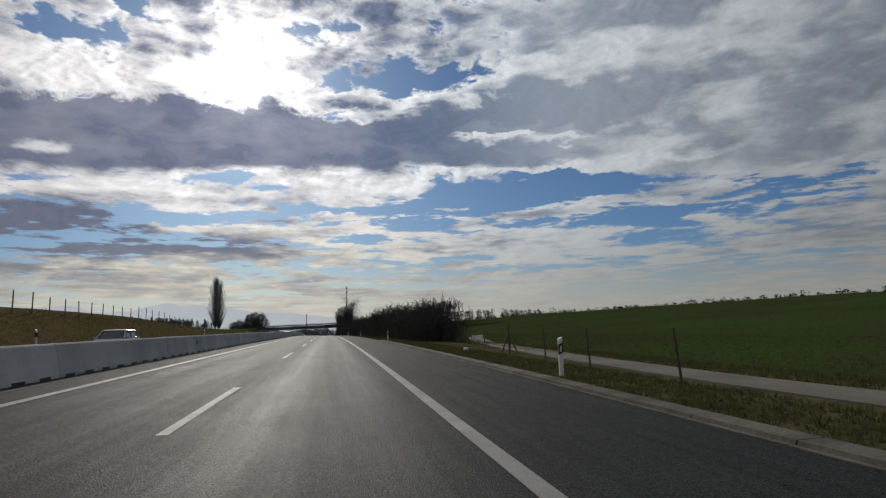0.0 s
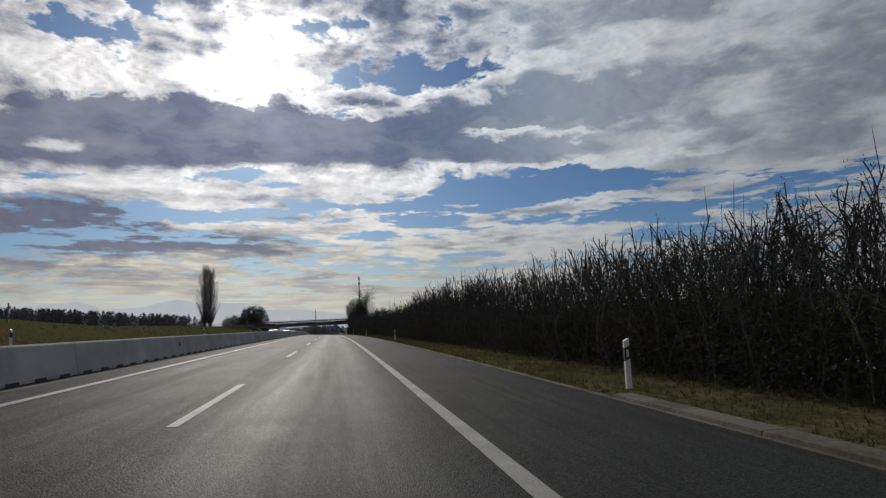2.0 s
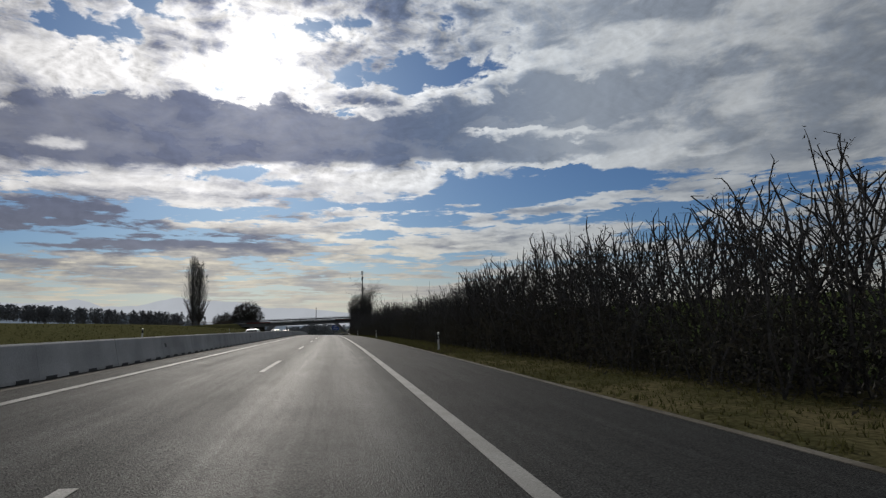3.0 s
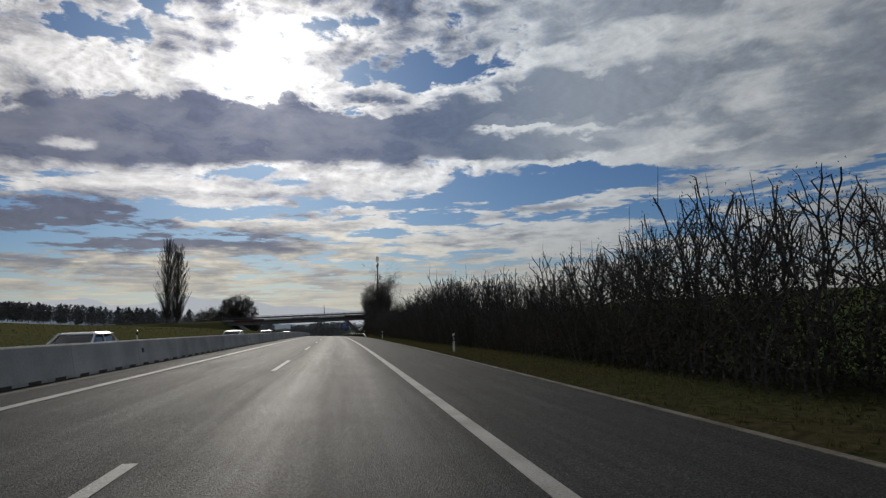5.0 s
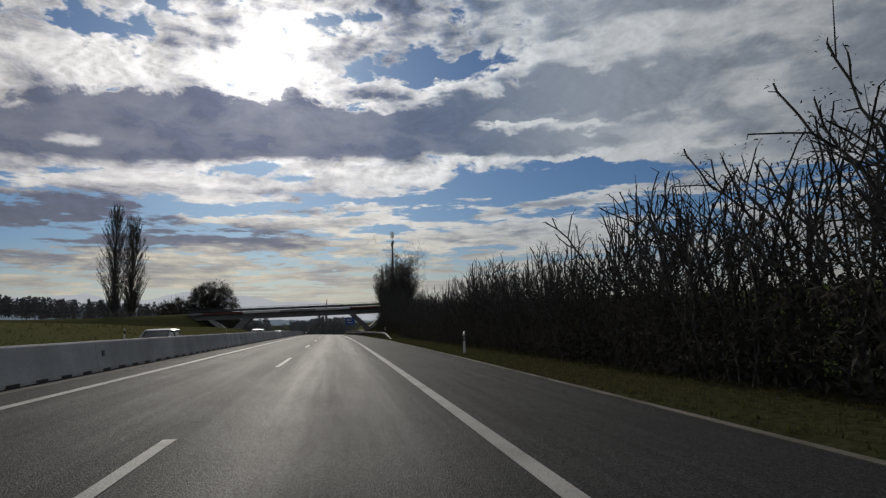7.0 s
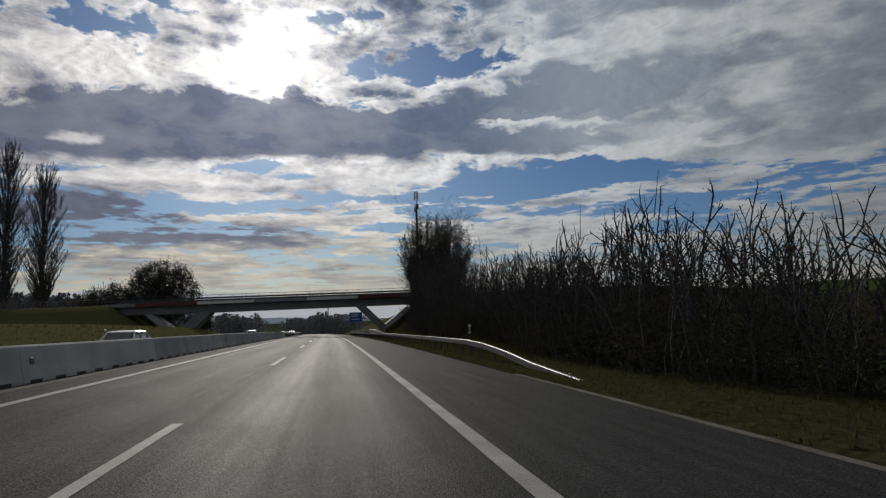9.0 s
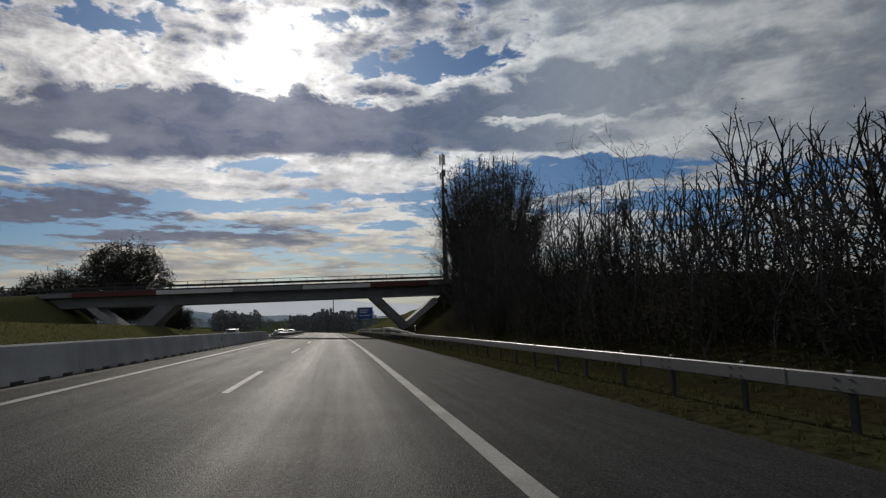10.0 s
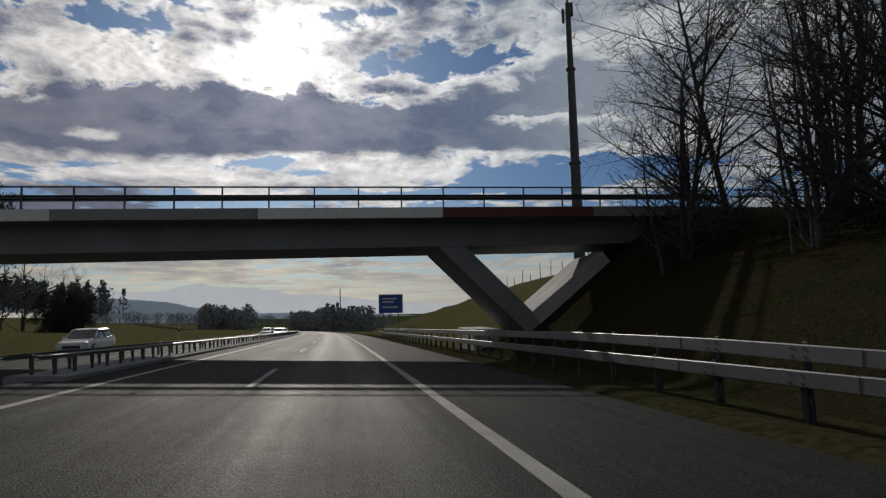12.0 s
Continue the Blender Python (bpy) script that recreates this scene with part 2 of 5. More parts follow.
CLOUD_LIT = [(1.9, 13.6, 7.3, 1.4, -0.6), (28.9, 15, 7.8, 1, -0.6), (23.1, 23.8, 12.8, 0.9, -0.48), (-24.1, 15.5, 2.6, 0.9, -0.42), (22.3, 14.6, 13.5, 0.25, -1.0), (17.5, 17.9, 4.5, 0.35, -0.9), (24.5, 17.2, 5, 0.5, -0.9), (13.6, 6.9, 13.3, 1.7, -0.42), (-14.4, 12.3, 8.5, 0.5, -0.48),
             (-22.8, 22.3, 5.3, 2, -0.52), (4.3, 20.4, 5.2, 0.6, -0.6), (38, 17.9, 7.4, 1.4, -0.3), (-6.9, 9.5, 11.3, 0.9, -0.42), (38.6, 22.8, 9.3, 1.2, -0.24), (-13.7, 23.2, 4.5, 2.2, -0.4), (-3.9, 26.7, 5, 1.8, -0.35)]
build_sky()
sun = new("sun", bpy.data.lights.new("sun", "SUN"))
sun.data.energy, sun.data.angle, sun.data.color = 2.5, radians(0.6), (1.0, 0.95, 0.87)
_a, _e = radians(SUN_AZ), radians(SUN_EL)
sun.matrix_world = look((0, 0, 60), (-math.sin(_a) * math.cos(_e), -math.cos(_a) * math.cos(_e), 60 - math.sin(_e)))

# ---- materials ----


def material(name, base, rough=0.8, spread=0.25, grain=20.0, stain=1.5, bump=0.2, metal=0.0, spec=0.5, second=None, vary=0.0):
    """A surface with grain and stains at two scales; second: a colour that patches of stain go to; vary: change from piece to piece."""
    m = bpy.data.materials.new(name)
    m.use_nodes = True
    nt = m.node_tree
    bsdf = nt.nodes["Principled BSDF"]
    bsdf.inputs["Roughness"].default_value, bsdf.inputs["Metallic"].default_value = rough, metal
    bsdf.inputs["Specular IOR Level"].default_value = spec
    link = nt.links.new
    geo = nt.nodes.new("ShaderNodeNewGeometry")

    def noise_at(scale, detail):
        n = nt.nodes.new("ShaderNodeTexNoise")
        n.inputs["Scale"].default_value, n.inputs["Detail"].default_value = scale, detail
        link(geo.outputs["Position"], n.inputs["Vector"])
        return n.outputs[0]

    n1, n2 = noise_at(grain, 4), noise_at(stain, 6)
    second = second or tuple(c * (1 - spread) for c in base)
    ramp = nt.nodes.new("ShaderNodeMapRange")
    ramp.inputs[1].default_value, ramp.inputs[2].default_value = 0.35, 0.65
    link(n2, ramp.inputs[0])
    mix = nt.nodes.new("ShaderNodeMix")
    mix.data_type = "RGBA"
    mix.inputs[6].default_value, mix.inputs[7].default_value = (*base, 1), (*second, 1)
    link(ramp.outputs[0], mix.inputs[0])
    fac = nt.nodes.new("ShaderNodeMapRange")
    for i, v in enumerate((0.25, 0.75, 1 - spread, 1 + spread)):
        fac.inputs[i + 1].default_value = v
    link(n1, fac.inputs[0])
    last = fac.outputs[0]
    if vary:
        info = nt.nodes.new("ShaderNodeObjectInfo")
        r = nt.nodes.new("ShaderNodeMapRange")
        r.inputs[3].default_value, r.inputs[4].default_value = 1 - vary, 1 + vary
        link(info.outputs["Random"], r.inputs[0])
        mul = nt.nodes.new("ShaderNodeMath")
        mul.operation = "MULTIPLY"
        link(last, mul.inputs[0]), link(r.outputs[0], mul.inputs[1])
        last = mul.outputs[0]
    sc = nt.nodes.new("ShaderNodeVectorMath")
    sc.operation = "SCALE"
    link(mix.outputs[2], sc.inputs[0]), link(last, sc.inputs["Scale"])
    link(sc.outputs[0], bsdf.inputs["Base Color"])
    if bump:
        b = nt.nodes.new("ShaderNodeBump")
        b.inputs["Strength"].default_value, b.inputs["Distance"].default_value = bump, 0.02
        link(n1, b.inputs["Height"]), link(b.outputs[0], bsdf.inputs["Normal"])
    return m


def asphalt_material():
    """Worn asphalt: stone grain, darker seams along the lanes and smoother wheel tracks. Its UV holds u and s."""
    m = material("asphalt", (0.036, 0.038, 0.038), 0.5, 0.9, 55.0, 0.35, 0.8, spec=0.038, second=(0.031, 0.032, 0.033))
    nt = m.node_tree
    link = nt.links.new
    bsdf = nt.nodes["Principled BSDF"]
    uv = nt.nodes.new("ShaderNodeUVMap")
    sep = nt.nodes.new("ShaderNodeSeparateXYZ")
    link(uv.outputs[0], sep.inputs[0])
    curve = nt.nodes.new("ShaderNodeValToRGB")
    pos = nt.nodes.new("ShaderNodeMapRange")
    pos.inputs[1].default_value, pos.inputs[2].default_value = -18.0, 6.0
    link(sep.outputs[0], pos.inputs[0])
    link(pos.outputs[0], curve.inputs[0])
    ramp = curve.color_ramp
    stops = [(-18, .74), (-5.4, .74), (-4.5, .66), (-3.9, .70), (-3.1, .65), (-2.2, .68), (-1.6, .66), (-0.85, .55), (0, .62), (0.85, .53), (1.6, .66), (2.2, .72), (6, .74)]
    while len(ramp.elements) < len(stops):
        ramp.elements.new(0.5)
    for e, (u, v) in zip(ramp.elements, stops):
        e.position, e.color = (u + 18) / 24, (v, v, v, 1)
    n = nt.nodes.new("ShaderNodeTexNoise")
    n.inputs["Scale"].default_value, n.inputs["Detail"].default_value = 0.8, 5
    link(uv.outputs[0], n.inputs["Vector"])
    add = nt.nodes.new("ShaderNodeMath")
    add.operation = "MULTIPLY_ADD"
    link(n.outputs[0], add.inputs[0])
    add.inputs[1].default_value = 0.12
    sub = nt.nodes.new("ShaderNodeMath")
    sub.operation = "SUBTRACT"
    link(curve.outputs[0], sub.inputs[0])
    sub.inputs[1].default_value = 0.06
    link(sub.outputs[0], add.inputs[2])
    gloss = nt.nodes.new("ShaderNodeMath")
    gloss.operation = "ADD"
    link(add.outputs[0], gloss.inputs[0])
    link(gloss.outputs[0], bsdf.inputs["Roughness"])
    # long streaks of wear and pale stone grains
    flat = nt.nodes.new("ShaderNodeVectorMath")
    flat.operation = "MULTIPLY"
    link(uv.outputs[0], flat.inputs[0])
    flat.inputs[1].default_value = (5.0, 0.12, 1.0)
    streak = nt.nodes.new("ShaderNodeTexNoise")
    streak.inputs["Scale"].default_value, streak.inputs["Detail"].default_value = 1.0, 6
    link(flat.outputs[0], streak.inputs["Vector"])
    grain = nt.nodes.new("ShaderNodeTexVoronoi")
    grain.inputs["Scale"].default_value = 42.0
    link(uv.outputs[0], grain.inputs["Vector"])
    a = nt.nodes.new("ShaderNodeMapRange")
    for i, x in enumerate((0.3, 0.7, 0.85, 1.15)):
        a.inputs[i + 1].default_value = x
    link(streak.outputs[0], a.inputs[0])
    g = nt.nodes.new("ShaderNodeMapRange")
    for i, x in enumerate((0.3, 0.7, 0.024, -0.024)):
        g.inputs[i + 1].default_value = x
    link(streak.outputs[0], g.inputs[0]), link(g.outputs[0], gloss.inputs[1])
    b = nt.nodes.new("ShaderNodeMapRange")
    for i, x in enumerate((0.1, 0.7, 1.5, 0.55)):
        b.inputs[i + 1].default_value = x
    link(grain.outputs["Distance"], b.inputs[0])
    both = nt.nodes.new("ShaderNodeMath")
    both.operation = "MULTIPLY"
    link(a.outputs[0], both.inputs[0]), link(b.outputs[0], both.inputs[1])
    worn = nt.nodes.new("ShaderNodeVectorMath")
    worn.operation = "SCALE"
    link(bsdf.inputs["Base Color"].links[0].from_socket, worn.inputs[0]), link(both.outputs[0], worn.inputs["Scale"])
    link(worn.outputs[0], bsdf.inputs["Base Color"])
    return m


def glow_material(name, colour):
    """Far distance that glows in its painted haze colour."""
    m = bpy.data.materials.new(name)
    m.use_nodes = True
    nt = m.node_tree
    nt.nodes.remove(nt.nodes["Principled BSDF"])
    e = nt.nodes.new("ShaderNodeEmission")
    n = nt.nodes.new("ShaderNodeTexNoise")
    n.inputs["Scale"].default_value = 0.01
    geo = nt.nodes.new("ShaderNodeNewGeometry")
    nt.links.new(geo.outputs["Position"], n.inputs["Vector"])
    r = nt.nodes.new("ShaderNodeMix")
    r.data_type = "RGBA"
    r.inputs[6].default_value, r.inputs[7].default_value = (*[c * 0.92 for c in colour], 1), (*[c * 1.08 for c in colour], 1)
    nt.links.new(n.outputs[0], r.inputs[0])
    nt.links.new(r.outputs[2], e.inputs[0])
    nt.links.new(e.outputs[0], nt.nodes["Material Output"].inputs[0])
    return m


ASPHALT = asphalt_material()
PAINT = material("road_paint", (0.29, 0.29, 0.28), 0.7, 0.3, 45.0, 1.2, 0.4, spec=0.15, second=(0.20, 0.20, 0.19))
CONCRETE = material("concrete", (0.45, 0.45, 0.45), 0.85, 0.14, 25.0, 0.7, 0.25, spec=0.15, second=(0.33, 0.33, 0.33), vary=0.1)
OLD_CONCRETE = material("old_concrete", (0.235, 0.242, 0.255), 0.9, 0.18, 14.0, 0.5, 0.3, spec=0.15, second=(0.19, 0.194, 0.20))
TRACK = material("track_concrete", (0.165, 0.157, 0.138), 0.9, 0.2, 12.0, 0.4, 0.3, spec=0.05, second=(0.12, 0.112, 0.092))
KERB = material("kerb_concrete", (0.145, 0.137, 0.122), 0.9, 0.3, 18.0, 0.9, 0.4, spec=0.05, second=(0.075, 0.068, 0.055), vary=0.12)
GRASS = material("grass", (0.033, 0.036, 0.018), 0.95, 0.5, 6.0, 0.12, 0.8, spec=0.0, second=(0.036, 0.031, 0.018))
# Olive bank grass, its base colour raised for the sunlight on the banks
MEADOW = material("bank_grass", (0.084, 0.081, 0.037), 0.95, 0.45, 7.0, 0.15, 0.8, spec=0.0, second=(0.084, 0.084, 0.040))
# Leaf litter, darkened further to hold the tree shade on this slope
SHADED_LITTER = material("shaded_litter", (0.027, 0.023, 0.013), 0.95, 0.5, 8.0, 0.4, 0.9, spec=0.0, second=(0.020, 0.022, 0.011))
DRY_VERGE = material("dry_verge", (0.095, 0.084, 0.046), 0.95, 0.55, 9.0, 0.5, 0.9, spec=0.0, second=(0.045, 0.046, 0.022))
CROP = material("young_crop", (0.040, 0.062, 0.021), 0.95, 0.45, 3.0, 0.05, 0.6, spec=0.0, second=(0.040, 0.046, 0.021))
STEEL = material("galvanised_steel", (0.165, 0.172, 0.182), 0.5, 0.12, 30.0, 2.0, 0.05, metal=0.5, spec=0.4, second=(0.15, 0.155, 0.16), vary=0.08)
WIRE = material("rusty_wire", (0.045, 0.04, 0.036), 0.9, 0.3, 30.0, 4.0, 0.0, spec=0.0)
DARK_STEEL = material("dark_steel", (0.085, 0.088, 0.092), 0.55, 0.2, 30.0, 2.0, 0.05, metal=0.6)
WOOD = material("weathered_wood", (0.16, 0.12, 0.085), 0.9, 0.35, 30.0, 4.0, 0.4, second=(0.10, 0.085, 0.07), vary=0.2)
# Bark and leaves are lightened to imitate glare that veils dark twigs
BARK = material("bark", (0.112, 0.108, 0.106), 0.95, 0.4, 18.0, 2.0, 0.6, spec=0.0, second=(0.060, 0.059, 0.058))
LEAF = material("winter_leaves", (0.058, 0.059, 0.056), 0.9, 0.25, 9.0, 0.8, 0.0, spec=0.0, second=(0.060, 0.055, 0.050))


def thin(m, share, colour):
    """Lets part of the light through thin leaves and blades."""
    nt = m.node_tree
    t = nt.nodes.new("ShaderNodeBsdfTranslucent")
    t.inputs[0].default_value = (*colour, 1)
    x = nt.nodes.new("ShaderNodeMixShader")
    x.inputs[0].default_value = share
    nt.links.new(nt.nodes["Principled BSDF"].outputs[0], x.inputs[1])
    nt.links.new(t.outputs[0], x.inputs[2])
    nt.links.new(x.outputs[0], nt.nodes["Material Output"].inputs[0])
    return m


LEAF = thin(LEAF, 0.2, (0.045, 0.043, 0.03))
BLADE = thin(material("grass_blades", (0.064, 0.067, 0.029), 0.8, 0.4, 5.0, 0.5, 0.0, spec=0.0, second=(0.085, 0.07, 0.036)), 0.4, (0.06, 0.062, 0.024))
SOIL_BANK = material("rough_bank", (0.115, 0.082, 0.046), 0.95, 0.5, 5.0, 0.4, 0.9, spec=0.0, second=(0.085, 0.072, 0.032))
PLASTIC = material("white_plastic", (0.72, 0.72, 0.70), 0.5, 0.08, 20.0, 6.0, 0.0)
BLACK = material("black_plastic", (0.02, 0.02, 0.022), 0.6, 0.2, 20.0, 6.0, 0.0)
BLUE_SIGN = material("blue_sign", (0.01, 0.06, 0.28), 0.5, 0.1, 4.0, 1.0, 0.0)
RED_PAINT = material("red_paint", (0.13, 0.03, 0.028), 0.7, 0.15, 8.0, 0.8, 0.1, second=(0.10, 0.028, 0.025))
WHITE_PAINT = material("white_paint", (0.62, 0.62, 0.61), 0.7, 0.1, 8.0, 0.8, 0.1, second=(0.58, 0.58, 0.56))


# ---- mesh helpers ----


def mesh_of(name, verts, faces, mat, smooth=False):
    me = bpy.data.meshes.new(name)
    me.from_pydata([tuple(v) for v in verts], [], faces)
    me.materials.append(mat)
    if smooth:
        me.polygons.foreach_set("use_smooth", [True] * len(me.polygons))
    me.update()
    return me


def part(name, verts, faces, mat, parent=None, label="", smooth=False, m=None):
    """Links one mesh object, under parent where one is given."""
    ob = new(name, mesh_of(name, verts, faces, mat, smooth))
    if parent:
        ob.parent = parent
    if m is not None:
        ob.matrix_basis = m
    return tagged(ob, label) if label else ob


def share(name, me, parent, m):
    ob = new(name, me)
    ob.parent, ob.matrix_basis = parent, m
    return ob


def empty(name, m=None, **tags):
    ob = new(name)
    ob.empty_display_size = 0.2
    if m is not None:
        ob.matrix_basis = m
    return tagged(ob, **tags)


def box(x0, x1, y0, y1, z0, z1, c=0.0):
    """Verts and faces of a box; c cuts its upright and top edges."""
    if c <= 0:
        v = [(x, y, z) for z in (z0, z1) for x, y in ((x0, y0), (x1, y0), (x1, y1), (x0, y1))]
        return v, [(3, 2, 1, 0), (4, 5, 6, 7), (0, 1, 5, 4), (1, 2, 6, 5), (2, 3, 7, 6), (3, 0, 4, 7)]
    def ring(d, z):
        return [(x0 + c + d, y0 + d, z), (x1 - c - d, y0 + d, z), (x1 - d, y0 + c + d, z), (x1 - d, y1 - c - d, z),
                (x1 - c - d, y1 - d, z), (x0 + c + d, y1 - d, z), (x0 + d, y1 - c - d, z), (x0 + d, y0 + c + d, z)]
    v = ring(0, z0) + ring(0, z1 - c) + ring(c * 0.7, z1)
    f = [tuple(range(7, -1, -1)), tuple(range(16, 24))]
    for k in (0, 8):
        f += [(k + i, k + (i + 1) % 8, k + 8 + (i + 1) % 8, k + 8 + i) for i in range(8)]
    return v, f


def tube(v, f, p, q, r0, r1, n=4, cap=False):
    p, q = Vector(p), Vector(q)
    w = (q - p)
    if w.length < 1e-6:
        return
    w.normalize()
    a = w.orthogonal().normalized()
    b = w.cross(a)
    k = len(v)
    for c, r in ((p, r0), (q, r1)):
        for i in range(n):
            t = 2 * math.pi * i / n
            v.append(tuple(c + (a * math.cos(t) + b * math.sin(t)) * r))
    f += [(k + i, k + (i + 1) % n, k + n + (i + 1) % n, k + n + i) for i in range(n)]
    if cap:
        f.append(tuple(k + n + i for i in range(n)))
        f.append(tuple(k + n - 1 - i for i in range(n)))


def taper(v, f, pts, radii, n=8):
    """One unbroken round stem through the points."""
    k = len(v)
    for p, q in zip(pts, radii):
        v += [(p[0] + q * math.cos(2 * math.pi * i / n), p[1] + q * math.sin(2 * math.pi * i / n), p[2]) for i in range(n)]
    for j in range(len(pts) - 1):
        f += [(k + j * n + i, k + j * n + (i + 1) % n, k + (j + 1) * n + (i + 1) % n, k + (j + 1) * n + i) for i in range(n)]


def strand(v, f, pts, r):
    """One unbroken wire through points that lie along the road."""
    for p in pts:
        v += [(p[0] + r * math.cos(a), p[1], p[2] + r * math.sin(a)) for a in (1.571, 3.665, 5.760)]
    for j in range(0, 3 * len(pts) - 3, 3):
        f += [(j + i, j + (i + 1) % 3, j + 3 + (i + 1) % 3, j + 3 + i) for i in range(3)]


def merge(*pieces):
    v, f = [], []
    for a, b in pieces:
        k = len(v)
        v += list(a)
        f += [tuple(i + k for i in q) for q in b]
    return v, f


def sweep(profile, ss, closed=True, u0=0.0, z0=0.0):
    """A profile of (u, z) drawn along the road at the stations ss."""
    v, f, n = [], [], len(profile)
    for s in ss:
        v += [at(s, u0 + u, z0 + z) for u, z in profile]
    for i in range(len(ss) - 1):
        for j in range(n if closed else n - 1):
            a, b = i * n + j, i * n + (j + 1) % n
            f.append((a, b, b + n, a + n))
    if closed:
        f.append(tuple(range(n - 1, -1, -1)))
        f.append(tuple((len(ss) - 1) * n + i for i in range(n)))
    return v, f


def steps(a, b, d):
    n = max(1, round((b - a) / d))
    return [a + (b - a) * i / n for i in range(n + 1)]


def smooth01(x, a, b):
    t = min(max((x - a) / (b - a), 0.0), 1.0)
    return t * t * (3 - 2 * t)


# ---- ground ----
def deck_z(u):
    """Top of the overpass and of its approach ramps above the carriageway."""
    return 7.27 + 0.053 * min(max(u, -75), 70)


RAMP_S0, RAMP_S1 = 347.0, 355.5


FENCE = [(-60, 8.0), (12, 8.3), (25, 9.05), (38.7, 10.2), (46, 11.3), (57, 13.2), (80, 18.5), (110, 27)]


def fence_u(s):
    """Where the fence beside the farm track stands; both bend away behind the bushes."""
    return float(np.interp(s, [p[0] for p in FENCE], [p[1] for p in FENCE]))


def step_down(u):
    """The other carriageway lies lower."""
    return -0.33 * smooth01(-u, 7.0, 7.7)


def ground_z(s, u):
    """Height of the ground above the carriageway's plane."""
    n = noise.noise(Vector((s * 0.05, u * 0.05, 3.0))) * 0.25 + noise.noise(Vector((s * 0.3, u * 0.3, 8.0))) * 0.06
    if -17.3 <= u <= 5.6:
        z = -0.12 if u > -7.0 else -0.47
    elif u > 5.6:
        z = -0.02 + n * 0.5 * smooth01(u, 6, 9) * (0.15 if s < 110 and 0 < u - fence_u(s) < 3.6 else 1)
        # the field climbs to a long ridge
        x, y = plan(s, u)
        near = 1 - smooth01(y, 1100, 1700)
        if x > 14:
            z += (18.0 * smooth01(x, 14, 230) ** 0.8 - road_z(s) * smooth01(x, 14, 120)) * near
        z += n * smooth01(u, 20, 80) * 2
        # the cutting beside the overpass
        bank = smooth01(s, 262, 322) * (1 - smooth01(s, 372, 470)) * 6.2
        z = max(z, min(bank, max(0.0, (u - 8.2) * 0.55)) + n * 0.6 * smooth01(u, 8, 10))
    else:
        d = -17.3 - u
        top = 2.75 - 1.25 * smooth01(s, 50, 125) + 0.3 * noise.noise(Vector((s * 0.02, 1, 1)))
        z = top * smooth01(d, 0.2, 5.5) + n * 0.6 * smooth01(d, 0, 3)
        z += 5.0 * smooth01(d, 60, 260)
        z = z * (1 - smooth01(s, 342, 380) * 0.7)
    # embankments of the overpass
    gap = max(0.0, 19.0 - u) if u > -6 else max(0.0, u + 36.8)
    side = max(0.0, RAMP_S0 - s, s - RAMP_S1)
    ramp = deck_z(u) - 0.12 - 0.52 * side - 0.78 * gap
    if abs(u) < 400:
        z = max(z, ramp - 0.03 * max(0.0, abs(u) - 120))
    return z


def ground_at(s, u, dz=0.0):
    return at(s, u, ground_z(s, u) + dz)


def build_ground():
    ss = [-900, -400, -200, -100, -60] + steps(-40, 420, 2.5) + steps(428, 700, 14) + [740, 800, 900, 1100, 1400, 1800, 2400, 3200, 4400]
    us = [-3500, -2200, -1400, -900, -600, -420, -300, -220, -160, -120, -95, -78] + steps(-66, -17.3, 1.6) + [-13, -7.7, -6.4, 0, 5.5] + \
         steps(6.0, 14, 0.8) + steps(15, 34, 1.5) + [38, 44, 52, 62, 75, 90, 110, 130, 155, 180, 210, 250, 320, 420, 600, 900, 1400, 2200, 3500]
    v = [at(s, u, ground_z(s, u)) for s in ss for u in us]
    n = len(us)
    f = [(i * n + j, i * n + j + 1, (i + 1) * n + j + 1, (i + 1) * n + j) for i in range(len(ss) - 1) for j in range(n - 1)]
    ob = part("ground", v, f, GRASS, smooth=True)
    tagged(ob, "rolling grassland with winter verge, banks and far fields", "ground", kind="structure")
    # young green crop on the field beside the track
    ob.data.materials.append(CROP)
    ob.data.materials.append(SOIL_BANK)
    ob.data.materials.append(MEADOW)
    ob.data.materials.append(DRY_VERGE)
    ob.data.materials.append(SHADED_LITTER)
    for p in ob.data.polygons:
        i, j = divmod(p.index, n - 1)
        if us[j] >= 13.0 and ss[i] < 262 or us[j] >= 90:
            p.material_index = 1
        elif -24 < us[j] < -17.2 and ss[i] < 95:
            p.material_index = 2
        elif us[j] < -17.2 or (us[j] > 7 and ss[i] > 354):
            p.material_index = 3
        elif us[j] >= 5.5 and ss[i] < 110:
            p.material_index = 4
        # cutting slope: litter with its tree shade in the colour
        elif us[j] >= 7.5 and 262 <= ss[i] < 350:
            p.material_index = 5


build_ground()


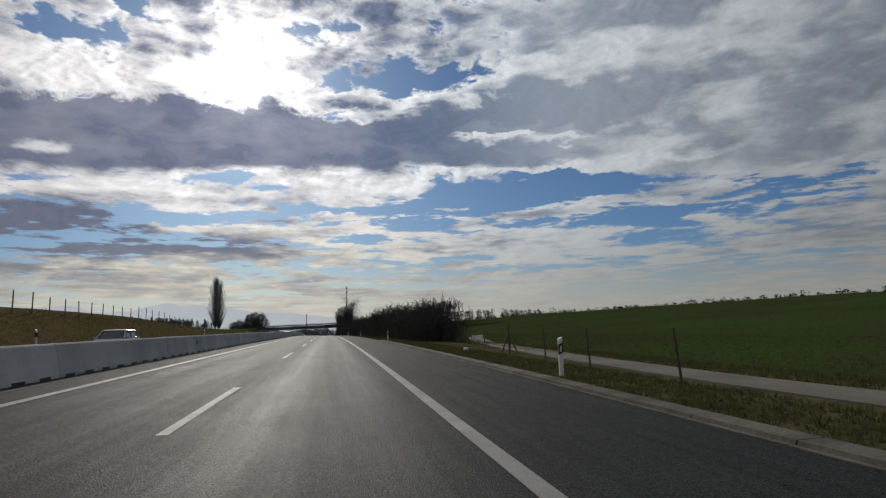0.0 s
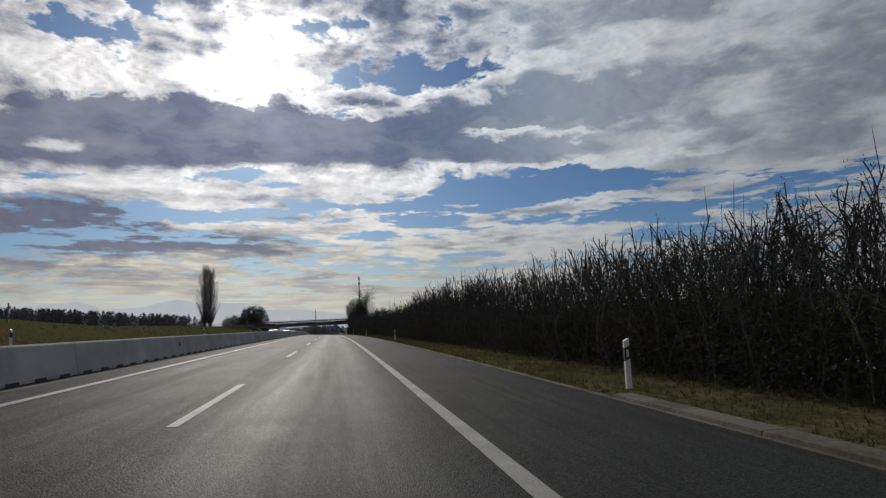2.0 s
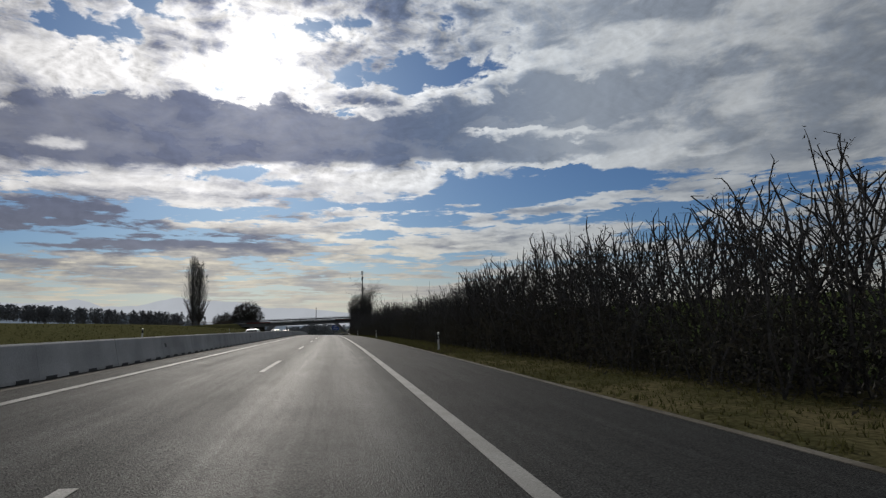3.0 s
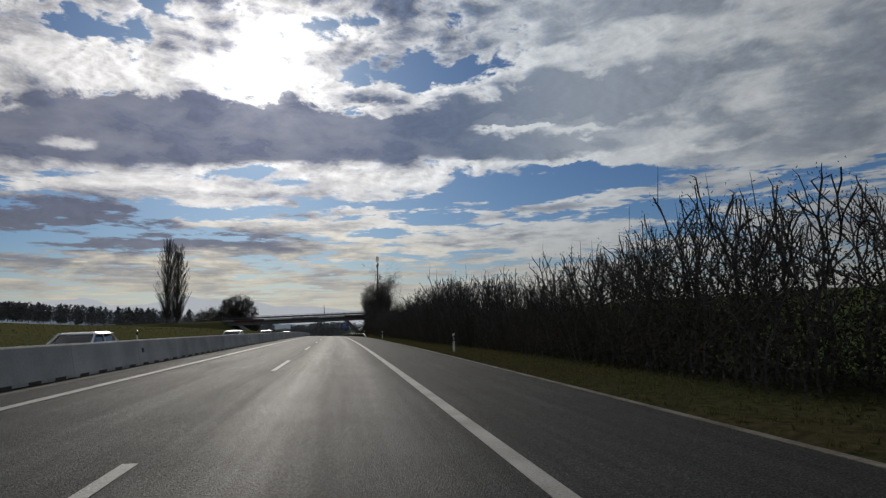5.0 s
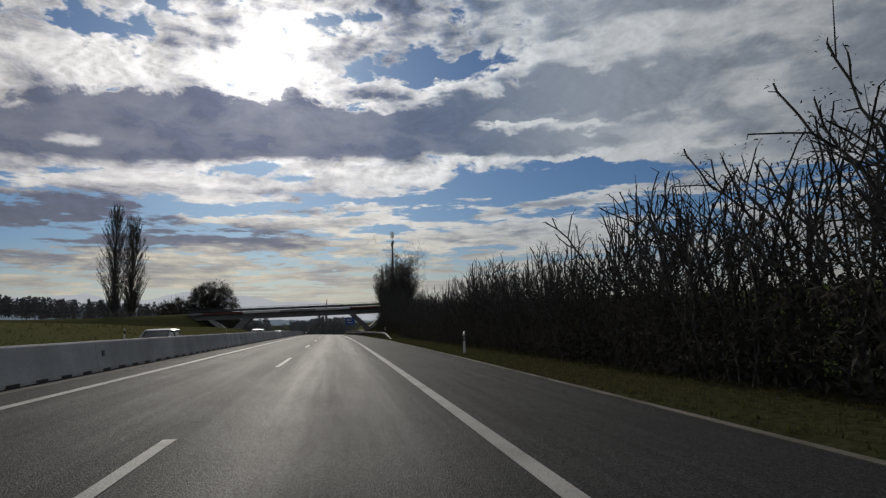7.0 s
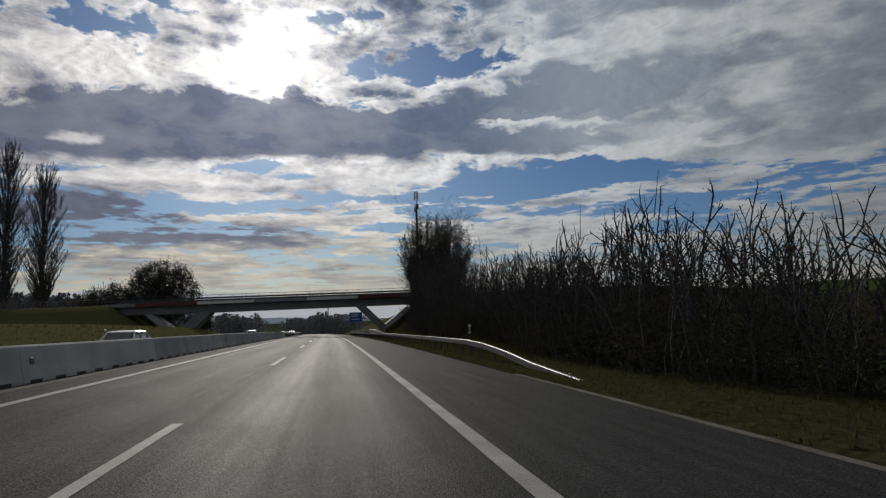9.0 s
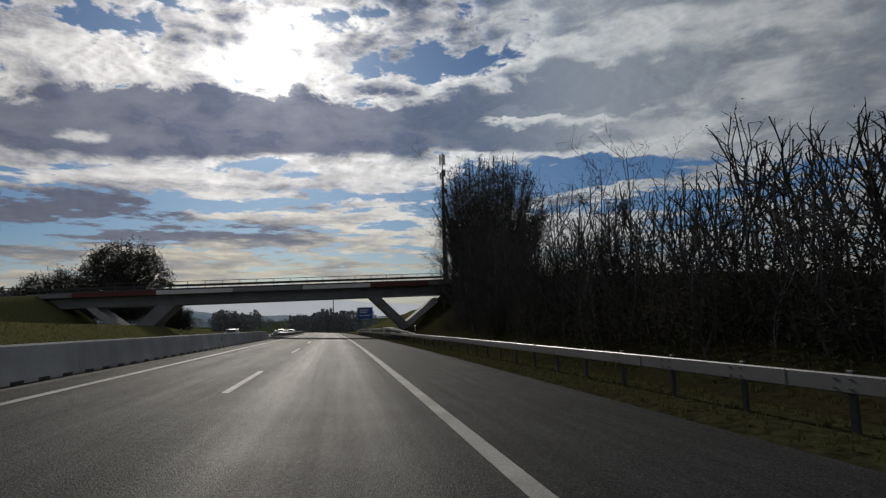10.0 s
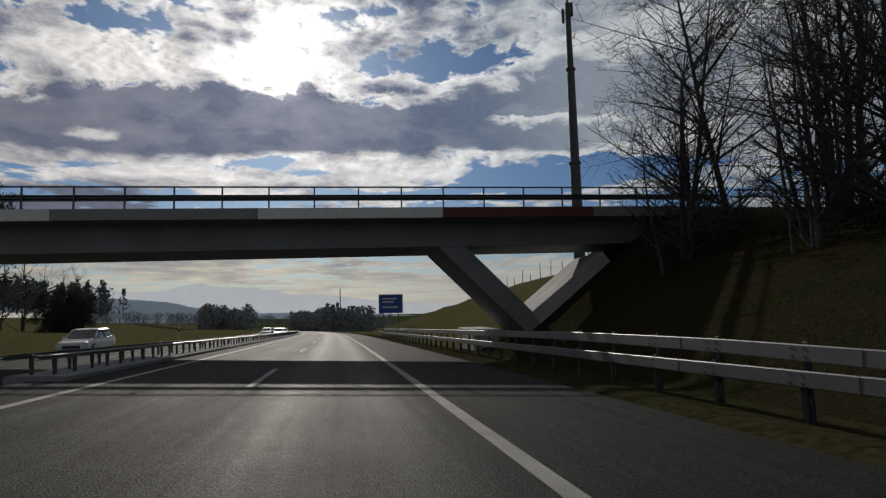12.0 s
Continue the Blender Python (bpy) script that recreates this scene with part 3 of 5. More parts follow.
def build_road():
    ss = steps(-120, 900, 6)
    prof = [-17.3, -12, -7.7, -7.0, -6.5, -1.875, 1.875, 5.25]
    v = [at(s, u, step_down(u)) for s in ss for u in prof]
    n = len(prof)
    f = [(i * n + j, i * n + j + 1, (i + 1) * n + j + 1, (i + 1) * n + j) for i in range(len(ss) - 1) for j in range(n - 1)]
    road = part("road", v, f, ASPHALT)
    tagged(road, "grey motorway asphalt with two lanes and a hard shoulder", "road", kind="structure")
    uv = road.data.uv_layers.new(name="UVMap")
    for l in road.data.loops:
        i, j = divmod(l.vertex_index, n)
        uv.data[l.index].uv = (prof[j], ss[i])

    def strip(name, u0, u1, s0, s1, d, label):
        st = steps(s0, s1, d)
        d0 = step_down(u1)
        w = [(u0, d0 + 0.004), (u1, d0 + 0.004), (u1, d0 + 0.007), (u0, d0 + 0.007)]
        a, b = sweep(w, st)
        ob = part(name, a, b, PAINT, road, label)
        return ob

    strip("edge_line", 1.76, 1.98, -60, 900, 6, "white solid edge line")
    strip("edge_line", -5.30, -5.10, -60, 900, 6, "white solid edge line")
    strip("edge_line", -8.0, -7.8, -60, 900, 6, "white solid edge line")
    strip("edge_line", -15.2, -15.0, -60, 900, 6, "white solid edge line")
    for k in range(-2, 48):
        s = 7.43 + 18 * k
        strip("lane_dash", -1.95, -1.80, s + 0.3, s + 6, 3, "")
        strip("lane_dash", -11.55, -11.40, s, s + 6, 3, "")
    return road


road = build_road()

# ---- kerb, track ----
def build_kerb():
    """A pale gutter of concrete slabs between the shoulder and the grass, along the first stretch."""
    kerb = empty("kerb", label="pale worn concrete gutter slabs beside the hard shoulder", category="kerb", kind="structure")
    prof = [(5.25, -0.1), (5.25, 0.012), (5.40, 0.0), (5.42, 0.055), (5.80, 0.075), (5.84, 0.05), (5.84, -0.1)]
    for k in range(-8, 32):
        s = k * 2.0
        part("kerb_slab", *sweep(prof, [s + 0.012, s + 1.0, s + 1.988]), KERB, kerb)
    # further on only a narrow strip shows
    st = steps(64, 255, 3)
    part("kerb_strip", *sweep([(5.25, -0.1), (5.25, 0.01), (5.42, 0.012), (5.42, -0.1)], st), KERB, kerb)
    st = steps(-60, -16, 3)
    part("kerb_strip", *sweep(prof, st), KERB, kerb)


build_kerb()
def build_track():
    v, f = [], []
    prof = [(0.85, -0.2), (0.85, 0.04), (1.3, 0.06), (1.85, 0.035), (2.4, 0.06), (2.95, 0.04), (2.95, -0.2)]
    st, n = steps(-80, 100, 4), len(prof)
    for q in st:
        v += [at(q, fence_u(q) + x, max(0.0, ground_z(q, fence_u(q) + x)) * (z > 0) + z) for x, z in prof]
    for i in range(len(st) - 1):
        f += [(i * n + j, i * n + j + 1, (i + 1) * n + j + 1, (i + 1) * n + j) for j in range(n - 1)]
    return part("farm_track", v, f, TRACK)


track = build_track()
tagged(track, "pale concrete farm track beside the fence", "track", kind="structure")


# ---- median barrier ----
def build_barrier():
    prof = [(-0.25, 0.03), (-0.245, 0.10), (-0.18, 0.40), (-0.11, 0.84), (-0.085, 0.88), (0.085, 0.88), (0.11, 0.84), (0.18, 0.40), (0.245, 0.10), (0.25, 0.03)]
    L = 4.92
    v, f, n = [], [], len(prof)
    for y, k in ((0.0, 0.985), (0.03, 1.0), (L - 0.03, 1.0), (L, 0.985)):
        v += [(u * k, y, z if z < 0.5 else z * (0.997 if k < 1 else 1)) for u, z in prof]
    for i in range(3):
        f += [(i * n + j, (i + 1) * n + j, (i + 1) * n + (j + 1) % n, i * n + (j + 1) % n) for j in range(n)]
    f += [tuple(range(n)), tuple(3 * n + i for i in range(n - 1, -1, -1))]
    # two feet under it and a recess plate on its side
    body_me = mesh_of("barrier_body", v, f, CONCRETE)
    plate = mesh_of("cover_plate", *box(-0.012, 0.012, -0.09, 0.09, -0.08, 0.08, 0.01), DARK_STEEL)
    foot = mesh_of("foot", *box(-0.20, 0.20, -0.45, 0.45, -0.06, 0.04, 0.02), OLD_CONCRETE)
    slot = mesh_of("drain_opening", *box(-0.02, 0.004, -0.26, 0.26, -0.05, 0.05), BLACK)
    first = None
    for k in range(-6, 67):
        s = 1.3 + 4.94 * k
        if s + 4.94 > 331.4:
            break
        if first is None:
            first = empty("barrier_element", along(s, -6.72, 0.0, L), label="grey weathered precast concrete barrier element on the median", category="crash barrier", group="median barrier elements")
            share("barrier_body", body_me, first, Matrix())
            for y in (0.7, L - 0.7):
                share("foot", foot, first, pose(0, y, 0.01))
            for y in (0.55, 1.75, 2.95, 4.15):
                share("drain_opening", slot, first, pose(0.255, y, 0.05))
            second = empty("barrier_element", along(s, -6.72, 0.0, L), label="grey weathered precast concrete barrier element with a dark cover plate", category="crash barrier", group="median barrier elements")
            share("barrier_body", body_me, second, Matrix())
            for y in (0.7, L - 0.7):
                share("foot", foot, second, pose(0, y, 0.01))
            for y in (0.55, 1.75, 2.95, 4.15):
                share("drain_opening", slot, second, pose(0.255, y, 0.05))
            share("cover_plate", plate, second, pose(0.17, 0.45, 0.52, 0, -9, 0))
        elif k == -5:
            second.matrix_basis = along(s, -6.72, 0.0, L)
        else:
            copy_thing(second if k % 5 == 1 else first, along(s + random.uniform(-.004, .004), -6.72 + random.uniform(-.004, .004), random.uniform(-.003, .003), L))
    # the last element slopes down
    v, f = [], []
    for y, k in ((0.0, 1.0), (1.2, 0.9), (2.6, 0.55), (2.75, 0.5)):
        v += [(u, y, z * k if z > 0.2 else z) for u, z in prof]
    for i in range(3):
        f += [(i * n + j, (i + 1) * n + j, (i + 1) * n + (j + 1) % n, i * n + (j + 1) % n) for j in range(n)]
    f += [tuple(range(n)), tuple(3 * n + i for i in range(n - 1, -1, -1))]
    end = part("barrier_end", v, f, CONCRETE, m=along(s + 0.02, -6.72, 0.0, 2.75))
    tagged(end, "short concrete barrier end sloping down towards the steel rail", "crash barrier")
    # low dark line of dirt and gravel along its foot
    st = steps(-60, 331, 2)
    v, f = sweep([(-6.47, -0.01), (-6.47, 0.02), (-6.2, 0.005)], st, closed=False)
    for i, p in enumerate(v):
        p.x += random.uniform(-.03, .03)
    dirt = part("dirt_strip", v, f, DIRT)
    tagged(dirt, "dark dirt and grit along the foot of the barrier", "dirt", kind="stuff")


DIRT = material("dirt", (0.06, 0.05, 0.04), 0.95, 0.4, 25.0, 2.0, 0.8)
build_barrier()

W_BEAM = [(-0.04, -0.155), (-0.04, -0.13), (0.04, -0.095), (0.04, -0.05), (-0.035, -0.02), (-0.035, 0.02), (0.04, 0.05), (0.04, 0.095), (-0.04, 0.13), (-0.04, 0.155)]


def beam_profile(side):
    a = [(side * x, z) for x, z in W_BEAM]
    b = [(side * (x - 0.012), z) for x, z in reversed(W_BEAM)]
    return a + b


BOX_BEAM = [(-0.05, -0.12), (-0.05, -0.11), (0.035, -0.12), (0.05, -0.105), (0.05, 0.105), (0.035, 0.12), (-0.05, 0.12)]


def way_at(way, s):
    for (s0, u0, z0), (s1, u1, z1) in zip(way, way[1:]):
        if s <= s1:
            t = (s - s0) / (s1 - s0)
            return u0 + (u1 - u0) * t, z0 + (z1 - z0) * t
    return way[-1][1:]


def guard_rail(name, way, side, posts, length, label, group, post_low=0.0, flat=False, slim=1.0):
    """A rail of lapped steel beams on posts; way: stations s, u and height of the beam's middle."""
    rail = empty(name, Matrix(), label=label, category="guard rail", group=group)
    prof = [(side * x, z * slim) for x, z in BOX_BEAM] if flat else [(x, z * slim) for x, z in beam_profile(side)]
    bolt = mesh_of("bolt", *box(-0.008, 0.008, -0.025, 0.025, -0.012, 0.012), DARK_STEEL)
    s, end = way[0][0], way[-1][0]
    while s < end - 0.1:
        e = min(s + length, end)
        v, n = [], len(prof)
        st = steps(s - 0.06, e + 0.06, 1.4)
        for i, q in enumerate(st):
            u, z = way_at(way, min(max(q, way[0][0]), end))
            v += [at(q, u + x + (0.006 * side if i == 0 else 0), z + y) for x, y in prof]
        f = [(i * n + j, i * n + (j + 1) % n, (i + 1) * n + (j + 1) % n, (i + 1) * n + j) for i in range(len(st) - 1) for j in range(n)]
        f += [tuple(range(n)), tuple((len(st) - 1) * n + i for i in range(n))]
        part("beam", v, f, STEEL, rail)
        s = e
    # sigma posts
    post = mesh_of("post", *merge(box(-0.03, 0.03, -0.05, 0.05, -0.4, 0.78, 0.006), box(-0.045, -0.03, -0.055, 0.055, 0.5, 0.74)), DARK_STEEL)
    s = way[0][0] + 1.0
    while s < end:
        u, z = way_at(way, s)
        m = spot(s, u - side * 0.10, z - 0.62 + post_low)
        share("post", post, rail, m)
        if flat and z > 0.4:
            for dy, dz in ((-0.12, 0.06), (0.12, 0.06), (-0.12, -0.06), (0.12, -0.06)):
                share("bolt", bolt, rail, spot(s + dy, u + side * 0.052, z + dz))
        s += posts
    return rail


guard_rail("guard_rail", [(253.0, 6.45, -0.12), (257, 6.55, 0.08), (260, 6.6, 0.33), (263, 6.6, 0.53), (266.5, 6.6, 0.63), (404, 6.55, 0.65)], -1, 2.0, 4.0,
           "grey steel box crash rail sloping into the ground at its start", "shoulder rails", flat=True)
guard_rail("upper_guard_rail", [(309, 7.6, 0.36), (314, 7.05, 0.62), (319, 6.75, 0.84), (323.5, 6.66, 0.95), (328, 6.66, 1.06), (334, 6.66, 1.12), (398, 6.6, 1.08)], -1, 2.0, 4.0,
           "second grey steel rail above the shoulder rail", "shoulder rails", flat=True)
guard_rail("median_guard_rail", [(333.0, -6.55, 0.56), (560, -6.55, 0.56)], 1, 1.08, 4.0, "low galvanised steel rail on close posts along the median", "median rails", post_low=-0.13, slim=0.4)
guard_rail("median_guard_rail", [(333.0, -7.25, 0.56), (560, -7.25, 0.56)], -1, 2.0, 4.0, "low galvanised steel rail on close posts facing the other carriageway", "median rails", post_low=-0.13, slim=0.4)
plinth = part("median_plinth", *sweep([(-7.5, -0.4), (-7.5, 0.10), (-7.45, 0.12), (-6.28, 0.12), (-6.22, 0.10), (-6.22, -0.05)], steps(333.5, 620, 4)), OLD_CONCRETE)
tagged(plinth, "low grey concrete strip under the median rail", "kerb", kind="structure")


# ---- overpass ----
def beam_u(u0, u1, sec, m_top=deck_z, step=4.0):
    """A section of (s, depth below the deck's top), drawn across the motorway from u0 to u1."""
    us = steps(u0, u1, step)
    v, f, n = [], [], len(sec)
    for u in us:
        v += [at(s, u, m_top(u) + z) for s, z in sec]
    for i in range(len(us) - 1):
        f += [(i * n + j, (i + 1) * n + j, (i + 1) * n + (j + 1) % n, i * n + (j + 1) % n) for j in range(n)]
    f += [tuple(range(n)), tuple((len(us) - 1) * n + i for i in range(n - 1, -1, -1))]
    return v, f


def slab_between(p, q, half, s0, s1, taper=1.0):
    """An inclined leg between two points (u, z), of some half thickness, from s0 to s1."""
    d = Vector((q[0] - p[0], q[1] - p[1])).normalized()
    nrm = Vector((-d.y, d.x))
    ring = []
    for c, h in ((p, half), (q, half * taper)):
        for sg in (-1, 1):
            ring.append((c[0] + nrm.x * h * sg, c[1] + nrm.y * h * sg))
    a, b, c, e = ring[0], ring[1], ring[3], ring[2]
    v = []
    cut = 0.05
    for s, k in ((s0, 0.94), (s0 + cut, 1.0), (s1 - cut, 1.0), (s1, 0.94)):
        mu = (a[0] + b[0] + c[0] + e[0]) / 4
        mz = (a[1] + b[1] + c[1] + e[1]) / 4
        for u, z in (a, b, c, e):
            v.append(at(s, mu + (u - mu) * (1 - (1 - k) * .4), mz + (z - mz) * (1 - (1 - k) * .25)))
    f = []
    for i in range(3):
        f += [(i * 4 + j, i * 4 + (j + 1) % 4, i * 4 + 4 + (j + 1) % 4, i * 4 + 4 + j) for j in range(4)]
    f += [(3, 2, 1, 0), (12, 13, 14, 15)]
    return v, f


def build_overpass():
    b = empty("overpass", Matrix(), label="dark concrete road overpass on slanting legs above the motorway", category="bridge")
    part("deck", *beam_u(-38, 22, [(348.02, -0.06), (348.02, -0.36), (349.0, -0.62), (353.6, -0.62), (354.58, -0.36), (354.58, -0.06)]), OLD_CONCRETE, b)
    part("girder", *beam_u(-36, 17.5, [(349.0, -0.624), (349.25, -1.84), (353.35, -1.84), (353.6, -0.624)]), OLD_CONCRETE, b)
    # painted panels along the edge beams
    panels = [(-38, -32.8, OLD_CONCRETE, "grey edge panel"), (-32.8, -22.7, RED_PAINT, "faded red edge panel"), (-22.7, -13.1, WHITE_PAINT, "white edge panel"), (-13.1, -3.83, OLD_CONCRETE, "grey edge panel"),
              (-3.83, 5.48, WHITE_PAINT, "white edge panel"), (5.48, 13.9, RED_PAINT, "faded red edge panel"), (13.9, 22, OLD_CONCRETE, "grey edge panel")]
    for u0, u1, mat, lab in panels:
        part("edge_panel", *beam_u(u0 + 0.01, u1 - 0.01, [(347.86, 0.04), (347.84, 0.02), (347.84, -0.50), (348.02, -0.50), (348.3, -0.055), (348.3, 0.04)]), mat, b, lab)
    part("edge_panel", *beam_u(-38, 22, [(354.3, 0.04), (354.3, -0.055), (354.58, -0.50), (354.76, -0.50), (354.76, 0.04)]), OLD_CONCRETE, b)
    part("road_surface", *beam_u(-38, 22, [(348.3, -0.056), (354.3, -0.056), (354.3, -0.01), (348.3, -0.01)]), OLD_CONCRETE, b)
    # slanting legs; the outer ones' paler concrete imitates sunlight on their faces
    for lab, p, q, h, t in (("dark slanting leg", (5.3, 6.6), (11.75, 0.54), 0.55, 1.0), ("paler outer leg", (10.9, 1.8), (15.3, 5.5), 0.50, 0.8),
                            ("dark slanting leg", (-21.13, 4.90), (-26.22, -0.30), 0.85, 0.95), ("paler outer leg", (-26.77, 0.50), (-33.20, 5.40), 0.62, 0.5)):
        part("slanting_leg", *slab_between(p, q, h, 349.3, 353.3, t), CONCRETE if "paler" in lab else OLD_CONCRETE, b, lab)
    for u, z in ((11.2, 0.05), (-26.4, -0.35)):
        part("footing", *box(-1.3, 1.3, -2.6, 2.6, -0.9, 0.5, 0.05), OLD_CONCRETE, b, m=spot(351.3, u, z))
    part("footing", *box(-0.8, 0.8, -2.2, 2.2, -0.6, 1.3, 0.06), CONCRETE, b, "pale concrete footing", m=spot(354.0, 8.7, 0.05))
    # railings on both edges
    post = mesh_of("railing_post", *merge(box(-0.035, 0.035, -0.05, 0.05, 0, 1.14, 0.01), box(-0.07, 0.07, -0.07, 0.07, 0, 0.03, 0.01), box(-0.03, 0.03, 0.05, 0.12, 0.45, 0.72)), DARK_STEEL)
    for s, sg in ((348.08, 1), (354.52, -1)):
        u = -12.2 - 2.22 * 11
        while u < 22:
            share("railing_post", post, b, spot(s, u, deck_z(u) + 0.03))
            u += 2.22
        for z0, z1, t in ((1.09, 1.16, 0.035), (0.02, 0.06, 0.02)):
            part("handrail", *beam_u(-38, 22, [(s - t, z0 + .03), (s - t, z1 + .03), (s + t, z1 + .03), (s + t, z0 + .03)]), DARK_STEEL, b)
        part("railing_beam", *beam_u(-38, 22, [(s + sg * (x + 0.10), z + 0.62) for x, z in W_BEAM] + [(s + sg * (x + 0.088), z + 0.62) for x, z in reversed(W_BEAM)]), DARK_STEEL, b)
    return b


build_overpass()


def build_ramp_road():
    """The crossing road on its banks, left and right of the bridge, with a low fence on its near side."""
    for u0, u1 in ((-120, -38.02), (22.02, 90)):
        v, f = beam_u(u0, u1, [(348.3, -0.2), (348.3, -0.01), (354.3, -0.01), (354.3, -0.2)])
        ob = part("crossing_road", v, f, OLD_CONCRETE)
        tagged(ob, "narrow grey road on an embankment leading over the motorway", "road", kind="structure")
    post = mesh_of("post", *box(-0.05, 0.05, -0.05, 0.05, -0.5, 1.05, 0.012), WOOD)
    for u0, u1 in ((-76, -38.5), (23, 60)):
        fence = empty("ramp_fence", Matrix(), label="low dark post-and-rail fence along the crossing road", category="fence", group="ramp fences")
        u = u0
        while u < u1:
            share("post", post, fence, spot(347.8, u, deck_z(u)))
            u += 2.2
        for z in (0.55, 0.95):
            part("rail", *beam_u(u0 - 0.3, u1, [(347.76, z - 0.05), (347.76, z + 0.05), (347.80, z + 0.05), (347.80, z - 0.05)]), WOOD, fence)


build_ramp_road()


# ---- mast ----
MAST_STEEL = material("mast_steel", (0.075, 0.077, 0.082), 0.6, 0.2, 10.0, 1.0, 0.05, metal=0.3)


def build_mast():
    m = empty("antenna_mast", spot(362, 19.3), label="tall grey steel antenna mast behind the overpass", category="mast")
    z0, z1 = ground_z(362, 19.3) - 0.3, 31.8
    v, f = [], []
    hts = [z0, z0 + 9, z0 + 9.05, z0 + 17, z0 + 17.05, 28.6]
    rad = [0.47, 0.41, 0.37, 0.31, 0.27, 0.20]
    for a in range(5):
        tube(v, f, (0, 0, hts[a]), (0, 0, hts[a + 1]), rad[a], rad[a + 1], 14, True)
    part("shaft", v, f, MAST_STEEL, m)
    for a in (1, 3):
        v, f = [], []
        tube(v, f, (0, 0, hts[a] - 0.06), (0, 0, hts[a] + 0.08), rad[a] + 0.1, rad[a] + 0.1, 14, True)
        part("flange", v, f, MAST_STEEL, m)
    v, f = [], []
    tube(v, f, (0, 0, 28.5), (0, 0, 31.7), 0.09, 0.07, 8, True)
    part("top_pole", v, f, MAST_STEEL, m)
    for i, (z, h) in enumerate(((30.5, 1.9), (30.5, 1.9), (30.5, 1.9), (28.2, 1.2), (27.6, 1.2))):
        a = 2.1 * i + 0.4
        x, y = 0.42 * math.cos(a), 0.42 * math.sin(a)
        an = part("antenna", *box(-0.16, 0.16, -0.09, 0.09, -h / 2, h / 2, 0.03), PLASTIC if i < 3 else MAST_STEEL, m, "grey upright panel antenna", m=pose(x, y, z, 0, 0, math.degrees(a) - 90))
        v, f = [], []
        tube(v, f, (0, 0, -0.3), (0, -0.36, -0.3), 0.03, 0.03, 5)
        tube(v, f, (0, 0, 0.3), (0, -0.36, 0.3), 0.03, 0.03, 5)
        part("bracket", v, f, MAST_STEEL, an)
    v, f = [], []
    tube(v, f, (0.32, 0, 25.8), (0.42, 0, 25.8), 0.28, 0.28, 14, True)
    part("dish", v, f, PLASTIC, m, "small round dish")
    rung = [], []
    tube(*rung, (-0.36, -0.28, 0), (0.0, -0.44, 0), 0.014, 0.014, 4)
    rung = mesh_of("rung", *rung, MAST_STEEL)
    for k in range(44):
        share("rung", rung, m, pose(0, 0, z0 + 3 + k * 0.5))


build_mast()


# ---- blue sign ----
def build_sign():
    g = empty("motorway_sign", spot(408, 8.63), label="large blue motorway direction sign on two steel posts", category="road sign")
    part("board", *box(-1.87, 1.87, -0.04, 0.04, 3.56, 6.47, 0.03), BLUE_SIGN, g)
    v, f = [], []
    for x0, x1, z0, z1 in ((-1.80, 1.80, 6.37, 6.41), (-1.80, 1.80, 3.62, 3.66), (-1.80, -1.76, 3.66, 6.37), (1.76, 1.80, 3.66, 6.37)):
        a, b = box(x0, x1, -0.05, -0.041, z0, z1)
        v, f = merge((v, f), (a, b))
    part("border", v, f, WHITE_PAINT, g, "thin white border")
    for x0, x1, z in ((-1.3, 0.9, 5.8), (-1.3, 0.5, 5.3), (-1.3, 1.1, 4.5)):
        part("writing_bar", *box(x0, x1, -0.05, -0.041, z - 0.1, z + 0.1), WHITE_PAINT, g)
    base = ground_z(408, 8.63) - 0.4
    for x in (-1.2, 1.2):
        v, f = [], []
        tube(v, f, (x, 0.1, base), (x, 0.1, 6.3), 0.08, 0.08, 10, True)
        part("post", v, f, STEEL, g)


build_sign()


# ---- delineators, fences ----
def build_delineators():
    d = empty("delineator_post", spot(15.3, 6.35), label="white roadside marker post with a slanting black band", category="marker post", group="marker posts")
    v, f = [], []
    prof = [(-0.06, -0.05), (0.06, -0.05), (0.05, 0.03), (0.0, 0.06), (-0.05, 0.03)]
    def prism(z0, z1, slant0=0.0, slant1=0.0, k=1.0):
        v = [(x * k, y * k, z + x * s) for z, s in ((z0, slant0), (z1, slant1)) for x, y in prof]
        n = 5
        return v, [(j, (j + 1) % n, n + (j + 1) % n, n + j) for j in range(n)] + [tuple(range(n - 1, -1, -1)), tuple(range(n, 2 * n))]
    part("body", *prism(-0.3, 1.05, 0, 0.5), PLASTIC, d)
    part("band", *prism(0.62, 0.90, 0.5, 0.5, 1.05), BLACK, d, "slanting black band")
    part("reflector", *box(-0.025, 0.025, -0.062, -0.052, 0.68, 0.84), WHITE_PAINT, d)
    for k in range(1, 5):
        copy_thing(d, spot(15.3 + 50 * k, 6.45, 0, random.uniform(-3, 3)))
    # where the rail runs, short marker heads stand on steel stems behind it
    for s in (267.8, 315.3):
        h = empty("marker_head", spot(s, 7.05), label="short white marker head on a dark steel stem behind the rail", category="marker post", group="rail markers")
        part("stem", *box(-0.025, 0.025, -0.02, 0.02, -0.3, 1.12, 0.005), DARK_STEEL, h)
        part("body", *prism(1.05, 1.46, 0, 0.4), PLASTIC, h)
        part("band", *prism(1.14, 1.36, 0.4, 0.4, 1.05), BLACK, h, "slanting black band")
        part("reflector", *box(-0.025, 0.025, -0.062, -0.052, 1.18, 1.32), WHITE_PAINT, h)
    for k in range(0, 8):
        copy_thing(d, spot(40 + 50 * k, -17.7, 0.05, 180))


build_delineators()


